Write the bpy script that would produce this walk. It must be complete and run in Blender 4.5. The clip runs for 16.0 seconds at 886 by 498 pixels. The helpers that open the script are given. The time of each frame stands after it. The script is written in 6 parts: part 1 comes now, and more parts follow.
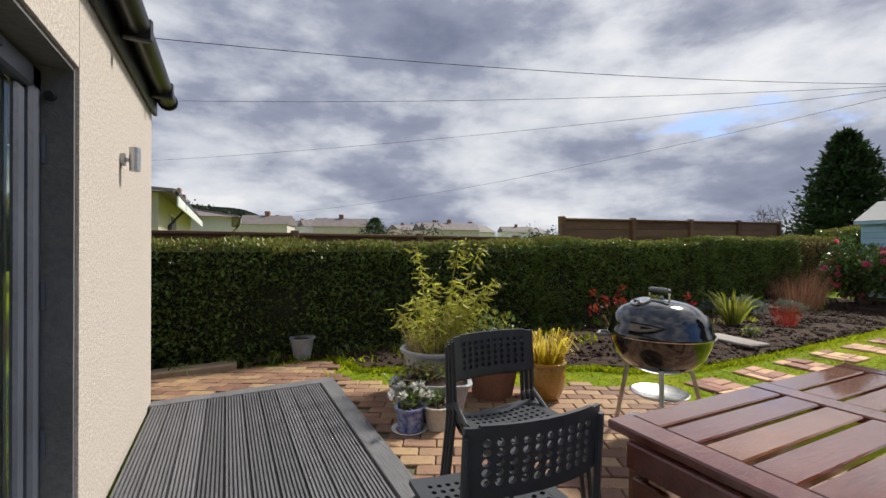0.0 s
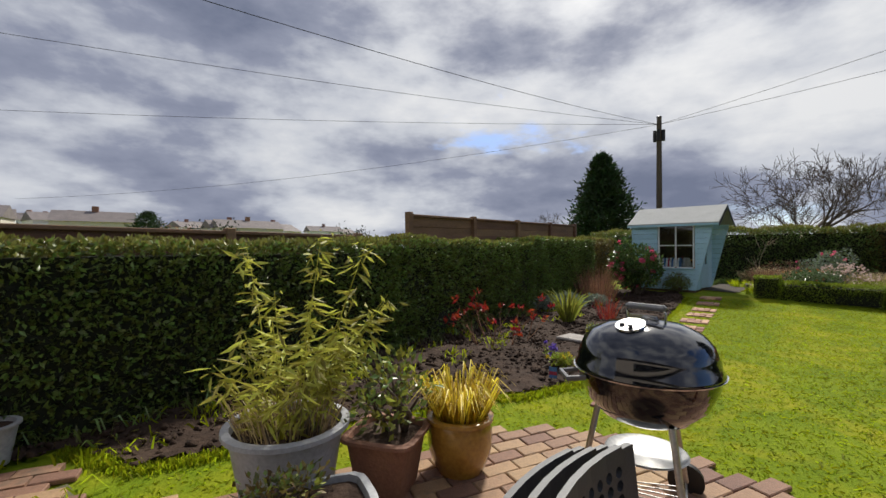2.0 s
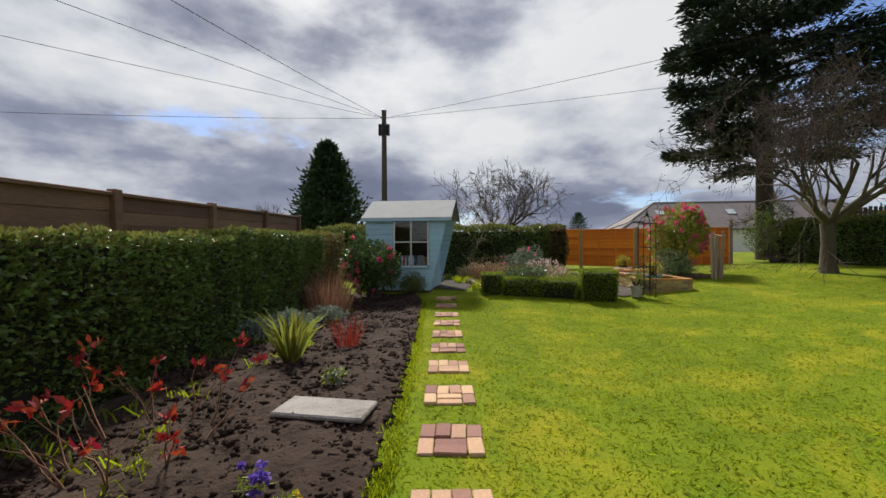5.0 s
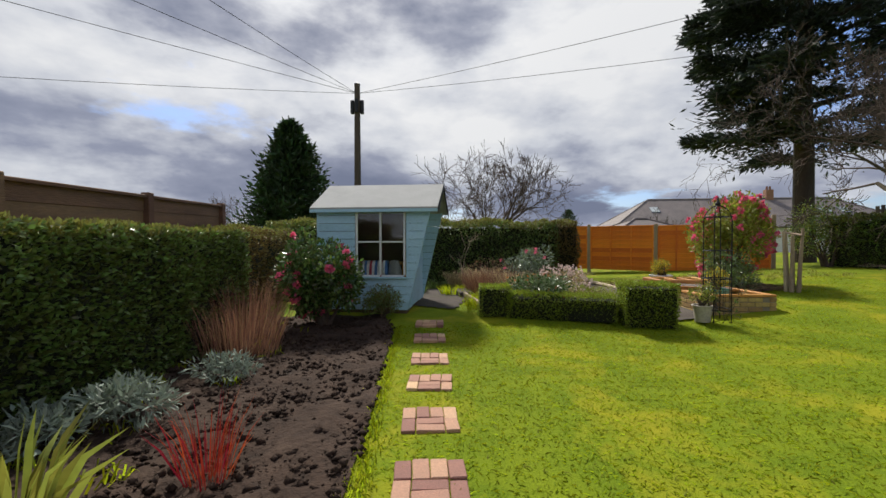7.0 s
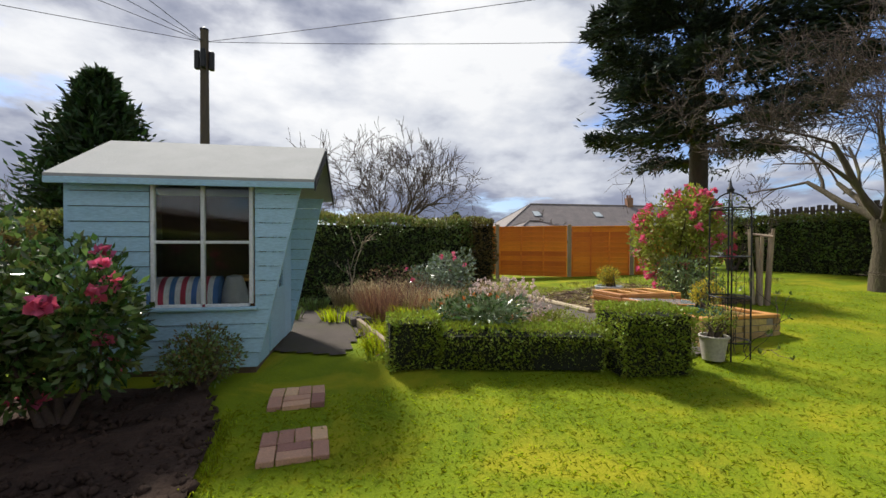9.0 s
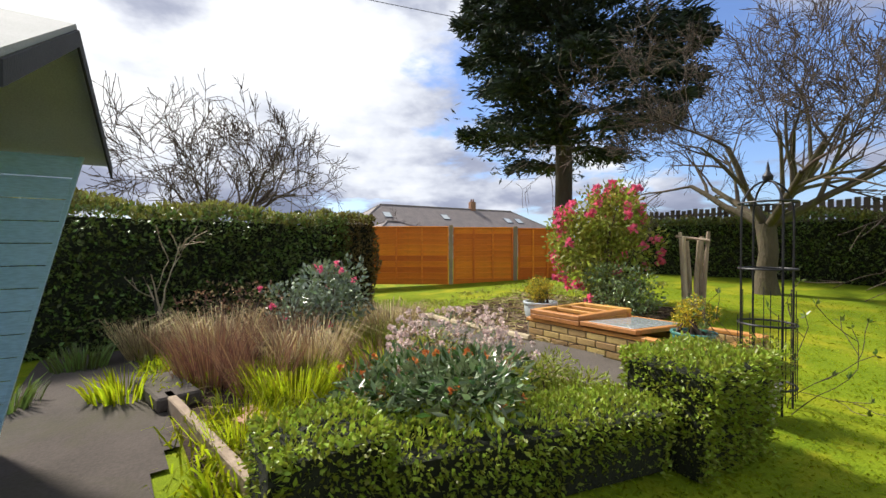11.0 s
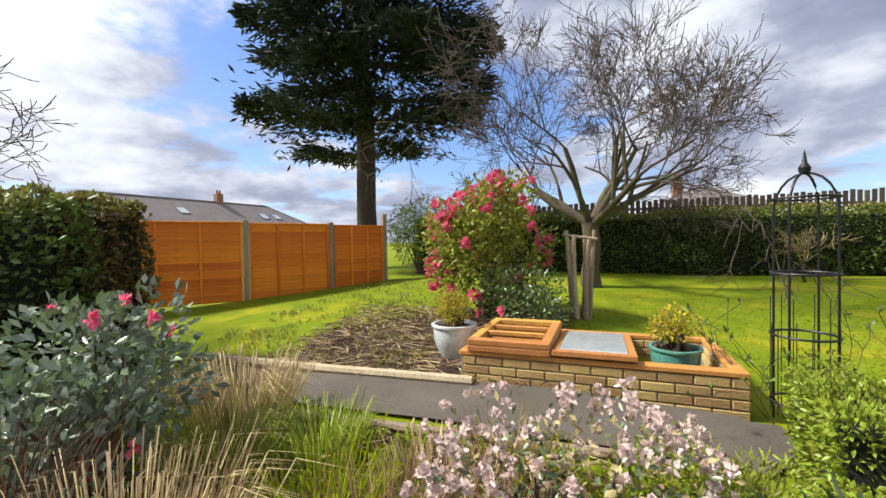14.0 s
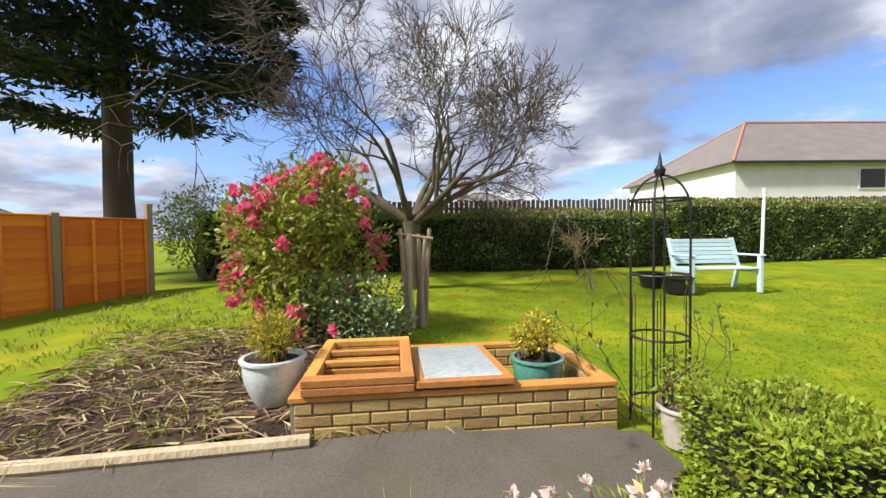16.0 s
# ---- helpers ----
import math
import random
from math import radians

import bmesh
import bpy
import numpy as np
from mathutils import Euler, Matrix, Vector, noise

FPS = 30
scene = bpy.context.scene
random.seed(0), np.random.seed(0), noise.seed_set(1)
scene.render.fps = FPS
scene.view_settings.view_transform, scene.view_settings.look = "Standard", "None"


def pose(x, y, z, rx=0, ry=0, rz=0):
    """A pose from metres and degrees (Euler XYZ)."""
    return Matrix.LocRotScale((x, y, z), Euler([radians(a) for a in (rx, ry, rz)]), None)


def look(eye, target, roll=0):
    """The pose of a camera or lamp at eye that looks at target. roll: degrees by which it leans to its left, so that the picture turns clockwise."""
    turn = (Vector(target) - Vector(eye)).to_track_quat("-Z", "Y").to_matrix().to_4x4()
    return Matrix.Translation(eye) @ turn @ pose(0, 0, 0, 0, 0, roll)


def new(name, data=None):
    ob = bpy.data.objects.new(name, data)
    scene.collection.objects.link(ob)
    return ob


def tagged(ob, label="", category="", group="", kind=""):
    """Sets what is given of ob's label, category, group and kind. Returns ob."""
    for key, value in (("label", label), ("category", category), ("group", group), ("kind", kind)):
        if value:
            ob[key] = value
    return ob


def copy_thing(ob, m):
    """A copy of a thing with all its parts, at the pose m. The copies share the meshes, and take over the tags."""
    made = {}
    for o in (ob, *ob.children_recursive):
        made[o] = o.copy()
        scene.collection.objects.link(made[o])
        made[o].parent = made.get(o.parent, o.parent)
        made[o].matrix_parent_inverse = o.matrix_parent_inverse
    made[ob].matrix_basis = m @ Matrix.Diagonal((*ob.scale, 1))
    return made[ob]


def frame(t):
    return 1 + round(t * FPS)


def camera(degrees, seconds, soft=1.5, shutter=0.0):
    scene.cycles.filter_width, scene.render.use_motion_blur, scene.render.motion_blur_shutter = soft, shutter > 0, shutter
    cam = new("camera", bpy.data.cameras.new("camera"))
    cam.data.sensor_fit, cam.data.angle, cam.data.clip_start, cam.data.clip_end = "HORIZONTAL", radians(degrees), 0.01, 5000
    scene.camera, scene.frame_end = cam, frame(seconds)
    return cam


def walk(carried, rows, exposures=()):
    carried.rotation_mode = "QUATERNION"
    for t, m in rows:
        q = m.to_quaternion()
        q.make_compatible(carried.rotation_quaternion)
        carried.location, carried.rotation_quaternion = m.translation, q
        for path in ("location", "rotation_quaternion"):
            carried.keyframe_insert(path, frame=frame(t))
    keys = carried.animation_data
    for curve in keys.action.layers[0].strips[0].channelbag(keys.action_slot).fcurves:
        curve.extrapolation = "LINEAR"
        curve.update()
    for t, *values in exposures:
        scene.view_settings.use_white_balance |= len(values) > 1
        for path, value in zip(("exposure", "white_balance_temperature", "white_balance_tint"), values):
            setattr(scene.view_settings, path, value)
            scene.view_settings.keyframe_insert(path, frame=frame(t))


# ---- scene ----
cam = camera(93.1, 16.0)
PATH = [                       # time, eye, point looked at, roll
    (0, (0.512, 0.598, 1.212), (1.428, 2.377, 1.211), 0.2),
    (0.5, (0.613, 0.975, 1.21), (1.665, 2.676, 1.213), 0.0),
    (1, (0.702, 1.315, 1.221), (1.937, 2.888, 1.219), 0.1),
    (1.5, (0.786, 1.627, 1.222), (2.211, 3.029, 1.224), -0.2),
    (2, (0.889, 1.922, 1.217), (2.49, 3.12, 1.218), -0.1),
    (2.5, (1.082, 2.2, 1.23), (2.844, 3.146, 1.223), -0.1),
    (3, (1.355, 2.443, 1.24), (3.23, 3.138, 1.231), -0.3),
    (3.5, (1.754, 2.615, 1.225), (3.703, 3.065, 1.214), -0.3),
    (4, (2.199, 2.729, 1.217), (4.184, 2.972, 1.208), -0.5),
    (4.5, (2.679, 2.78, 1.24), (4.677, 2.872, 1.224), -0.3),
    (4.7, (2.889, 2.799, 1.242), (4.889, 2.836, 1.226), -0.3),
    (7, (5.974, 2.762, 1.298), (7.973, 2.697, 1.264), -0.1),
    (7.5, (6.638, 2.75, 1.301), (8.632, 2.609, 1.268), 0.1),
    (8, (7.343, 2.744, 1.3), (9.323, 2.467, 1.266), 0.0),
    (8.5, (8.055, 2.697, 1.289), (10.008, 2.268, 1.26), -0.0),
    (9, (8.694, 2.663, 1.287), (10.602, 2.061, 1.264), 0.1),
    (9.2, (8.912, 2.647, 1.297), (10.796, 1.975, 1.284), 0.3),
    (11.3, (11.203, 2.329, 1.342), (12.706, 1.009, 1.321), -0.4),
    (11.5, (11.352, 2.27, 1.349), (12.819, 0.912, 1.326), -0.7),
    (12, (11.807, 2.192, 1.354), (13.143, 0.704, 1.329), -0.6),
    (12.5, (12.26, 2.094, 1.375), (13.435, 0.476, 1.345), -0.7),
    (13, (12.664, 2.045, 1.395), (13.665, 0.314, 1.363), -0.9),
    (13.5, (12.992, 1.981, 1.422), (13.803, 0.153, 1.382), -1.0),
    (14, (13.234, 1.907, 1.412), (13.845, 0.003, 1.373), -0.9),
    (14.5, (13.435, 1.835, 1.424), (13.85, -0.121, 1.378), -0.9),
    (15, (13.572, 1.679, 1.402), (13.759, -0.312, 1.361), -0.7),
    (15.5, (13.67, 1.455, 1.433), (13.598, -0.543, 1.376), -0.8),
    (16, (13.681, 1.084, 1.435), (13.35, -0.887, 1.372), -0.7),
]
walk(cam, [(t, look(eye, aim, roll)) for t, eye, aim, roll in PATH],
     [(0.0, 0.15), (1.5, 0.0), (4.5, 0.0), (9.0, 0.28), (11.5, 0.65), (16.0, 0.68)])

# ---- light ----
SUN_EL, SUN_AZ = radians(47), radians(15)          # the sun stands ahead of the garden's far end
SUN_DIR = Vector((math.cos(SUN_EL) * math.cos(SUN_AZ), math.cos(SUN_EL) * math.sin(SUN_AZ), math.sin(SUN_EL)))
sun = new("sun", bpy.data.lights.new("sun", "SUN"))
sun.data.energy, sun.data.angle, sun.data.color = 4.6, radians(7), (1.0, 0.94, 0.84)
sun.matrix_world = look(SUN_DIR * 60, (0, 0, 0))


class Tree:
    """A node tree with short calls."""

    def __init__(self, tree):
        self.t = tree

    def n(self, kind, **kw):
        nd = self.t.nodes.new(kind)
        for k, v in kw.items():
            setattr(nd, k, v)
        return nd

    def put(self, sock, v):
        if isinstance(v, bpy.types.NodeSocket):
            self.t.links.new(v, sock)
        elif v is not None:
            sock.default_value = v

    def math(self, op, a, b=None, c=None, clamp=False):
        nd = self.n("ShaderNodeMath", operation=op, use_clamp=clamp)
        for s, v in zip(nd.inputs, (a, b, c)):
            self.put(s, v)
        return nd.outputs[0]

    def vmath(self, op, a, b=None):
        nd = self.n("ShaderNodeVectorMath", operation=op)
        self.put(nd.inputs[0], a)
        self.put(nd.inputs[1], b)
        return nd.outputs["Value"] if op == "DOT_PRODUCT" else nd.outputs[0]

    def noise(self, vec, scale, detail=4, rough=0.55, distort=0.0):
        nd = self.n("ShaderNodeTexNoise")
        for k, v in (("Vector", vec), ("Scale", scale), ("Detail", detail), ("Roughness", rough), ("Distortion", distort)):
            self.put(nd.inputs[k], v)
        return nd.outputs["Fac"]

    def ramp(self, fac, stops, ease="LINEAR"):
        nd = self.n("ShaderNodeValToRGB")
        nd.color_ramp.interpolation = ease
        els = nd.color_ramp.elements
        while len(els) < len(stops):
            els.new(0.5)
        for e, (p, c) in zip(els, stops):
            e.position, e.color = p, (*c, 1) if isinstance(c, tuple) else (c, c, c, 1)
        self.put(nd.inputs[0], fac)
        return nd.outputs[0]

    def mix(self, fac, a, b, blend="MIX"):
        nd = self.n("ShaderNodeMix", data_type="RGBA", blend_type=blend)
        for s, v in zip((nd.inputs[0], nd.inputs[6], nd.inputs[7]), (fac, a, b)):
            self.put(s, (*v, 1) if isinstance(v, tuple) and len(v) == 3 else v)
        return nd.outputs[2]


# a sky of broken cloud: a clear sky seen between grey and white cumulus
world = bpy.data.worlds.new("sky")
scene.world = world
world.use_nodes = True
world.node_tree.nodes.clear()
w = Tree(world.node_tree)
sky = w.n("ShaderNodeTexSky", sky_type="NISHITA", sun_disc=False, sun_elevation=SUN_EL, sun_rotation=math.pi / 2 - SUN_AZ)
way = w.n("ShaderNodeTexCoord").outputs["Generated"]
sep = w.n("ShaderNodeSeparateXYZ")
w.put(sep.inputs[0], way)
up = w.math("ADD", w.math("MAXIMUM", sep.outputs[2], 0.0), 0.16)
flat = w.n("ShaderNodeCombineXYZ")
w.put(flat.inputs[0], w.math("DIVIDE", sep.outputs[0], up))
w.put(flat.inputs[1], w.math("DIVIDE", sep.outputs[1], up))
layer = w.vmath("ADD", flat.outputs[0], (3.1, 7.7, 0.0))
big = w.noise(layer, 0.62, 8, 0.58, 0.0)
side = w.math("MULTIPLY", w.math("SUBTRACT", 0.0, sep.outputs[1]), 0.085)      # cloud thins towards -y
cover = w.ramp(w.math("SUBTRACT", big, side), [(0.36, 0.0), (0.44, 1.0)], "EASE")
toward = w.math("MAXIMUM", w.vmath("DOT_PRODUCT", way, tuple(SUN_DIR)), 0.0)
puff = w.noise(w.vmath("MULTIPLY", way, (1.0, 1.0, 2.2)), 2.6, 8, 0.56, 0.0)
thick = w.math("ADD", w.math("MULTIPLY", puff, 0.62), w.math("MULTIPLY", w.noise(w.vmath("ADD", layer, (0.2, 0.08, 0.0)), 0.5, 5, 0.55), 0.38))
grey = w.ramp(thick, [(0.38, (0.90, 0.91, 0.93)), (0.46, (0.66, 0.69, 0.76)), (0.53, (0.33, 0.36, 0.47)), (0.62, (0.20, 0.23, 0.33))])
glow = w.math("MULTIPLY", w.math("POWER", toward, 13.0), 0.75)
lit = w.mix(w.math("MULTIPLY", glow, w.ramp(thick, [(0.42, 1.0), (0.58, 0.05)])), grey, (1.6, 1.57, 1.52))
clear = w.mix(1.0, sky.outputs[0], (0.10, 0.115, 0.15), "MULTIPLY")
seen = w.mix(cover, clear, lit)
bg = w.n("ShaderNodeBackground")
w.put(bg.inputs[0], seen)
bg.inputs[1].default_value = 0.85
w.t.links.new(bg.outputs[0], w.n("ShaderNodeOutputWorld").inputs[0])


# ---- materials ----
def material(name, base, rough=0.7, dark=None, scale=8.0, fine=60.0, bump=0.15, metal=0.0, spec=0.5, vary=0.12, island=False, sub=0.0, coat=0.0, stretch=(1, 1, 1), space="Object", stain=None):
    m = bpy.data.materials.new(name)
    m.use_nodes = True
    t = Tree(m.node_tree)
    t.t.nodes.clear()
    b = t.n("ShaderNodeBsdfPrincipled")
    co = t.n("ShaderNodeTexCoord").outputs[space] if space == "Object" else t.n("ShaderNodeNewGeometry").outputs["Position"]
    co = t.vmath("MULTIPLY", co, stretch)
    dark = dark or tuple(c * 0.6 for c in base)
    n1 = t.noise(co, scale, 5)
    n2 = t.noise(co, fine, 3)
    col = t.mix(t.ramp(n1, [(0.32, 0.0), (0.68, 1.0)]), dark, base)
    col = t.mix(0.35, col, t.mix(t.ramp(n2, [(0.3, 0.0), (0.7, 1.0)]), tuple(c * 0.55 for c in base), tuple(min(1, c * 1.25) for c in base)))
    if stain:
        col = t.mix(t.ramp(t.noise(co, scale * 0.45, 6, 0.65, 0.6), [(0.5, 0.0), (0.66, 0.8)]), col, stain)
    rnd = t.n("ShaderNodeNewGeometry").outputs["Random Per Island"] if island else t.n("ShaderNodeObjectInfo").outputs["Random"]
    hsv = t.n("ShaderNodeHueSaturation")
    t.put(hsv.inputs["Hue"], t.math("ADD", 0.5, t.math("MULTIPLY", t.math("SUBTRACT", rnd, 0.5), vary * 0.12)))
    t.put(hsv.inputs["Value"], t.math("ADD", 1.0, t.math("MULTIPLY", t.math("SUBTRACT", rnd, 0.5), vary * 2.2)))
    t.put(hsv.inputs["Color"], col)
    t.put(b.inputs["Base Color"], hsv.outputs[0])
    t.put(b.inputs["Roughness"], t.math("ADD", rough - 0.08, t.math("MULTIPLY", n2, 0.16), clamp=True))
    b.inputs["Metallic"].default_value = metal
    b.inputs["Specular IOR Level"].default_value = spec
    b.inputs["Coat Weight"].default_value = coat
    b.inputs["Coat Roughness"].default_value = 0.05
    if bump:
        bp = t.n("ShaderNodeBump")
        bp.inputs["Strength"].default_value = min(1.0, bump)
        bp.inputs["Distance"].default_value = 0.6 / fine
        t.put(bp.inputs["Height"], t.math("ADD", n2, t.math("MULTIPLY", n1, 0.6)))
        t.put(b.inputs["Normal"], bp.outputs[0])
    out = b.outputs[0]
    if sub:
        tr = t.n("ShaderNodeBsdfTranslucent")
        t.put(tr.inputs[0], hsv.outputs[0])
        mx = t.n("ShaderNodeMixShader")
        mx.inputs[0].default_value = sub
        t.t.links.new(out, mx.inputs[1])
        t.t.links.new(tr.outputs[0], mx.inputs[2])
        out = mx.outputs[0]
    t.t.links.new(out, t.n("ShaderNodeOutputMaterial").inputs[0])
    return m


def leafmat(name, base, vary=0.35, rough=0.45, sub=0.3, spec=0.4):
    return material(name, base, rough, scale=1.2, fine=14, bump=0, vary=vary, island=True, sub=sub, spec=spec, space="Position")


GRASS = leafmat("grass blades", (0.34, 0.40, 0.013), 0.35, 0.6, 0.7, 0.2)
TURF = material("turf", (0.19, 0.245, 0.008), 0.95, (0.085, 0.15, 0.004), 2.6, 60, 1.0, vary=0, spec=0.15, space="Position", stain=(0.31, 0.29, 0.014))
SOIL = material("soil", (0.060, 0.038, 0.027), 0.95, (0.020, 0.013, 0.010), 5, 26, 1.0, vary=0, spec=0.2, space="Position", stain=(0.078, 0.052, 0.038))
HEDGE = leafmat("hedge leaves", (0.175, 0.245, 0.055), 0.55, 0.35, 0.25, 0.6)
HEDGETOP = leafmat("hedge new growth", (0.27, 0.27, 0.06), 0.4, 0.4, 0.3, 0.5)
BROWNHEDGE = leafmat("bronze hedge leaves", (0.20, 0.14, 0.045), 0.4, 0.5, 0.3)
BOX = leafmat("box leaves", (0.33, 0.41, 0.045), 0.4, 0.4, 0.35)
DARKLEAF = leafmat("glossy dark leaves", (0.075, 0.14, 0.035), 0.45, 0.25, 0.2, 0.6)
RHODO = leafmat("rhododendron leaves", (0.20, 0.27, 0.13), 0.35, 0.3, 0.2, 0.6)
YLEAF = leafmat("yellow-green leaves", (0.34, 0.36, 0.06), 0.35, 0.5, 0.4)
GOLD = leafmat("golden leaves", (0.75, 0.56, 0.05), 0.35, 0.5, 0.4)
BAMBOO = leafmat("bamboo leaves", (0.55, 0.54, 0.09), 0.35, 0.5, 0.4)
STRAW = leafmat("straw stems", (0.50, 0.38, 0.20), 0.45, 0.7, 0.25)
REDSTEM = leafmat("reddish dead stems", (0.36, 0.19, 0.12), 0.45, 0.7, 0.2)
REDLEAF = leafmat("red leaves", (0.50, 0.05, 0.03), 0.35, 0.5, 0.35)
SILVER = leafmat("silver leaves", (0.27, 0.33, 0.26), 0.3, 0.7, 0.2)
PINK = leafmat("pink petals", (0.95, 0.17, 0.33), 0.2, 0.5, 0.45)
PALEPINK = leafmat("pale pink petals", (0.92, 0.72, 0.68), 0.2, 0.5, 0.35)
ORANGEBUD = leafmat("orange buds", (0.70, 0.22, 0.06), 0.3, 0.5, 0.3)
WHITEPETAL = leafmat("white petals", (0.85, 0.85, 0.80), 0.1, 0.5, 0.3)
NEEDLE = leafmat("cedar needles", (0.03, 0.048, 0.03), 0.5, 0.6, 0.1)
CONIFER = leafmat("conifer needles", (0.04, 0.075, 0.025), 0.5, 0.6, 0.15)
HEDGECORE = material("hedge core shade", (0.018, 0.022, 0.010), 1.0, scale=5, fine=30, bump=0.8, vary=0)
BARK = material("bark", (0.055, 0.044, 0.036), 0.95, (0.035, 0.028, 0.02), 7, 35, 1.0, stretch=(1, 1, 0.25))
MOSSBARK = material("mossy bark", (0.115, 0.092, 0.06), 0.95, (0.06, 0.05, 0.03), 6, 30, 1.0, stretch=(1, 1, 0.4), stain=(0.13, 0.14, 0.05))
TWIG = material("twigs", (0.105, 0.076, 0.06), 0.9, bump=0, vary=0.3, island=True)
HARL = material("roughcast render", (0.72, 0.66, 0.60), 0.95, (0.33, 0.27, 0.225), 70, 130, 1.0, space="Position")
HARLW = material("white render", (0.80, 0.79, 0.76), 0.95, (0.70, 0.69, 0.66), 2, 60, 0.6, space="Position")
REVEAL = material("grey painted reveal", (0.17, 0.17, 0.17), 0.8, scale=3, fine=50, bump=0.4)
UPVC = material("dark grey window frame", (0.085, 0.095, 0.125), 0.4, scale=3, fine=60, bump=0.05)
GUTTER = material("black gutter", (0.018, 0.018, 0.02), 0.35, scale=4, fine=60, bump=0.1)
SLATE = material("roof slates", (0.20, 0.17, 0.165), 0.75, (0.13, 0.115, 0.115), 1.2, 12, 0.6, island=True, vary=0.22, space="Position")
RIDGE = material("red ridge tiles", (0.42, 0.19, 0.13), 0.85, scale=5, fine=40)
DECK = material("grey weathered decking", (0.165, 0.165, 0.175), 0.55, (0.10, 0.10, 0.108), 5, 70, 0.5, stretch=(1, 0.15, 1), vary=0.18, spec=0.5)
PAVER = material("brick pavers", (0.34, 0.20, 0.12), 0.75, (0.22, 0.13, 0.08), 14, 110, 0.6, vary=0.34, stain=(0.13, 0.10, 0.07))
STEPBRICK = material("stepping bricks", (0.52, 0.29, 0.19), 0.85, (0.38, 0.23, 0.16), 14, 110, 0.5, vary=0.42)
SAND = material("jointing sand and moss", (0.15, 0.13, 0.08), 1.0, (0.09, 0.10, 0.04), 6, 60, 0.6, vary=0, space="Position")
CONCRETE = material("old concrete", (0.115, 0.098, 0.086), 0.92, (0.07, 0.06, 0.053), 2.2, 50, 0.5, vary=0.15, spec=0.15, space="Position", stain=(0.085, 0.08, 0.05))
PALESTONE = material("pale worn stone", (0.42, 0.39, 0.36), 0.9, (0.27, 0.24, 0.21), 6, 60, 0.6, stain=(0.16, 0.13, 0.10))
YBRICK = material("yellow stone blocks", (0.46, 0.31, 0.12), 0.9, (0.31, 0.21, 0.09), 9, 70, 0.7, vary=0.22, stain=(0.20, 0.15, 0.09))
MORTAR = material("mortar", (0.30, 0.26, 0.20), 1.0, scale=8, fine=80, bump=0.6, vary=0)
ORANGEW = material("orange stained fence", (0.86, 0.235, 0.014), 0.6, (0.62, 0.15, 0.010), 5, 50, 0.4, stretch=(0.3, 0.3, 2.5), vary=0.16)
FRAMEWOOD = material("honey stained timber", (0.60, 0.27, 0.06), 0.6, (0.38, 0.17, 0.05), 6, 60, 0.4, stretch=(1, 0.4, 1), vary=0.2)
POSTW = material("weathered post", (0.40, 0.30, 0.19), 0.85, (0.26, 0.20, 0.13), 6, 50, 0.5, stretch=(2, 2, 0.3))
BROWNFENCE = material("brown larch fence", (0.24, 0.135, 0.075), 0.8, (0.13, 0.075, 0.045), 4, 45, 0.5, stretch=(0.3, 1, 2), vary=0.25)
GREYFENCE = material("weathered picket", (0.15, 0.115, 0.075), 0.9, (0.10, 0.085, 0.06), 3, 40, 0.5, vary=0.3)
BLUEPAINT = material("pale blue paint", (0.40, 0.63, 0.76), 0.55, (0.35, 0.57, 0.70), 4, 60, 0.25, vary=0.06, stretch=(0.4, 0.4, 2))
WHITEPAINT = material("white paint", (0.78, 0.80, 0.80), 0.5, (0.66, 0.69, 0.70), 5, 60, 0.2)
BENCHPAINT = material("pale blue bench paint", (0.55, 0.71, 0.76), 0.5, (0.48, 0.64, 0.70), 6, 60, 0.2, vary=0.08)
FELT = material("grey roofing felt", (0.42, 0.43, 0.42), 0.9, (0.34, 0.35, 0.34), 3, 140, 0.6, vary=0, space="Position")
# black of the felt edging; on the gable it stands for canopy shade
FELTSHADE = material("black felt and gable shade", (0.03, 0.032, 0.036), 0.8, scale=4, fine=100, bump=0.5)
INSIDE = material("shed lining", (0.13, 0.085, 0.055), 0.85, scale=3, fine=30)
BLACKGLOSS = material("black enamel", (0.006, 0.007, 0.010), 0.10, scale=4, fine=20, bump=0, spec=0.6, coat=1.0, vary=0)
CHROME = material("bright metal", (0.72, 0.73, 0.74), 0.22, scale=6, fine=60, bump=0.03, metal=1.0, vary=0.05)
ALUM = material("dull aluminium", (0.55, 0.55, 0.54), 0.4, scale=6, fine=60, bump=0.05, metal=1.0)
GREYPLASTIC = material("grey moulded plastic", (0.16, 0.165, 0.175), 0.5, scale=8, fine=100, bump=0.1)
BLACKPLASTIC = material("black plastic", (0.018, 0.018, 0.02), 0.5, scale=8, fine=100, bump=0.1)
CHAIRM = material("charcoal powder coat", (0.045, 0.050, 0.060), 0.45, scale=8, fine=160, bump=0.15, vary=0.05)
TABLEW = material("wet red-brown oiled timber", (0.20, 0.06, 0.03), 0.12, (0.10, 0.034, 0.022), 5, 60, 0.15, stretch=(0.3, 2, 2), vary=0.25, coat=1.0)
POTGREY = material("pale grey plastic pot", (0.42, 0.43, 0.46), 0.55, scale=4, fine=50, bump=0.1, stain=(0.30, 0.30, 0.29))
TERRA = material("brown terracotta", (0.30, 0.15, 0.095), 0.75, (0.21, 0.10, 0.07), 6, 60, 0.3)
MUSTARD = material("mustard glaze", (0.45, 0.25, 0.04), 0.22, (0.28, 0.15, 0.03), 5, 40, 0.1, coat=0.6)
POTBLUE = material("blue patterned glaze", (0.04, 0.08, 0.30), 0.2, (0.55, 0.6, 0.72), 28, 40, 0.05, coat=0.6)
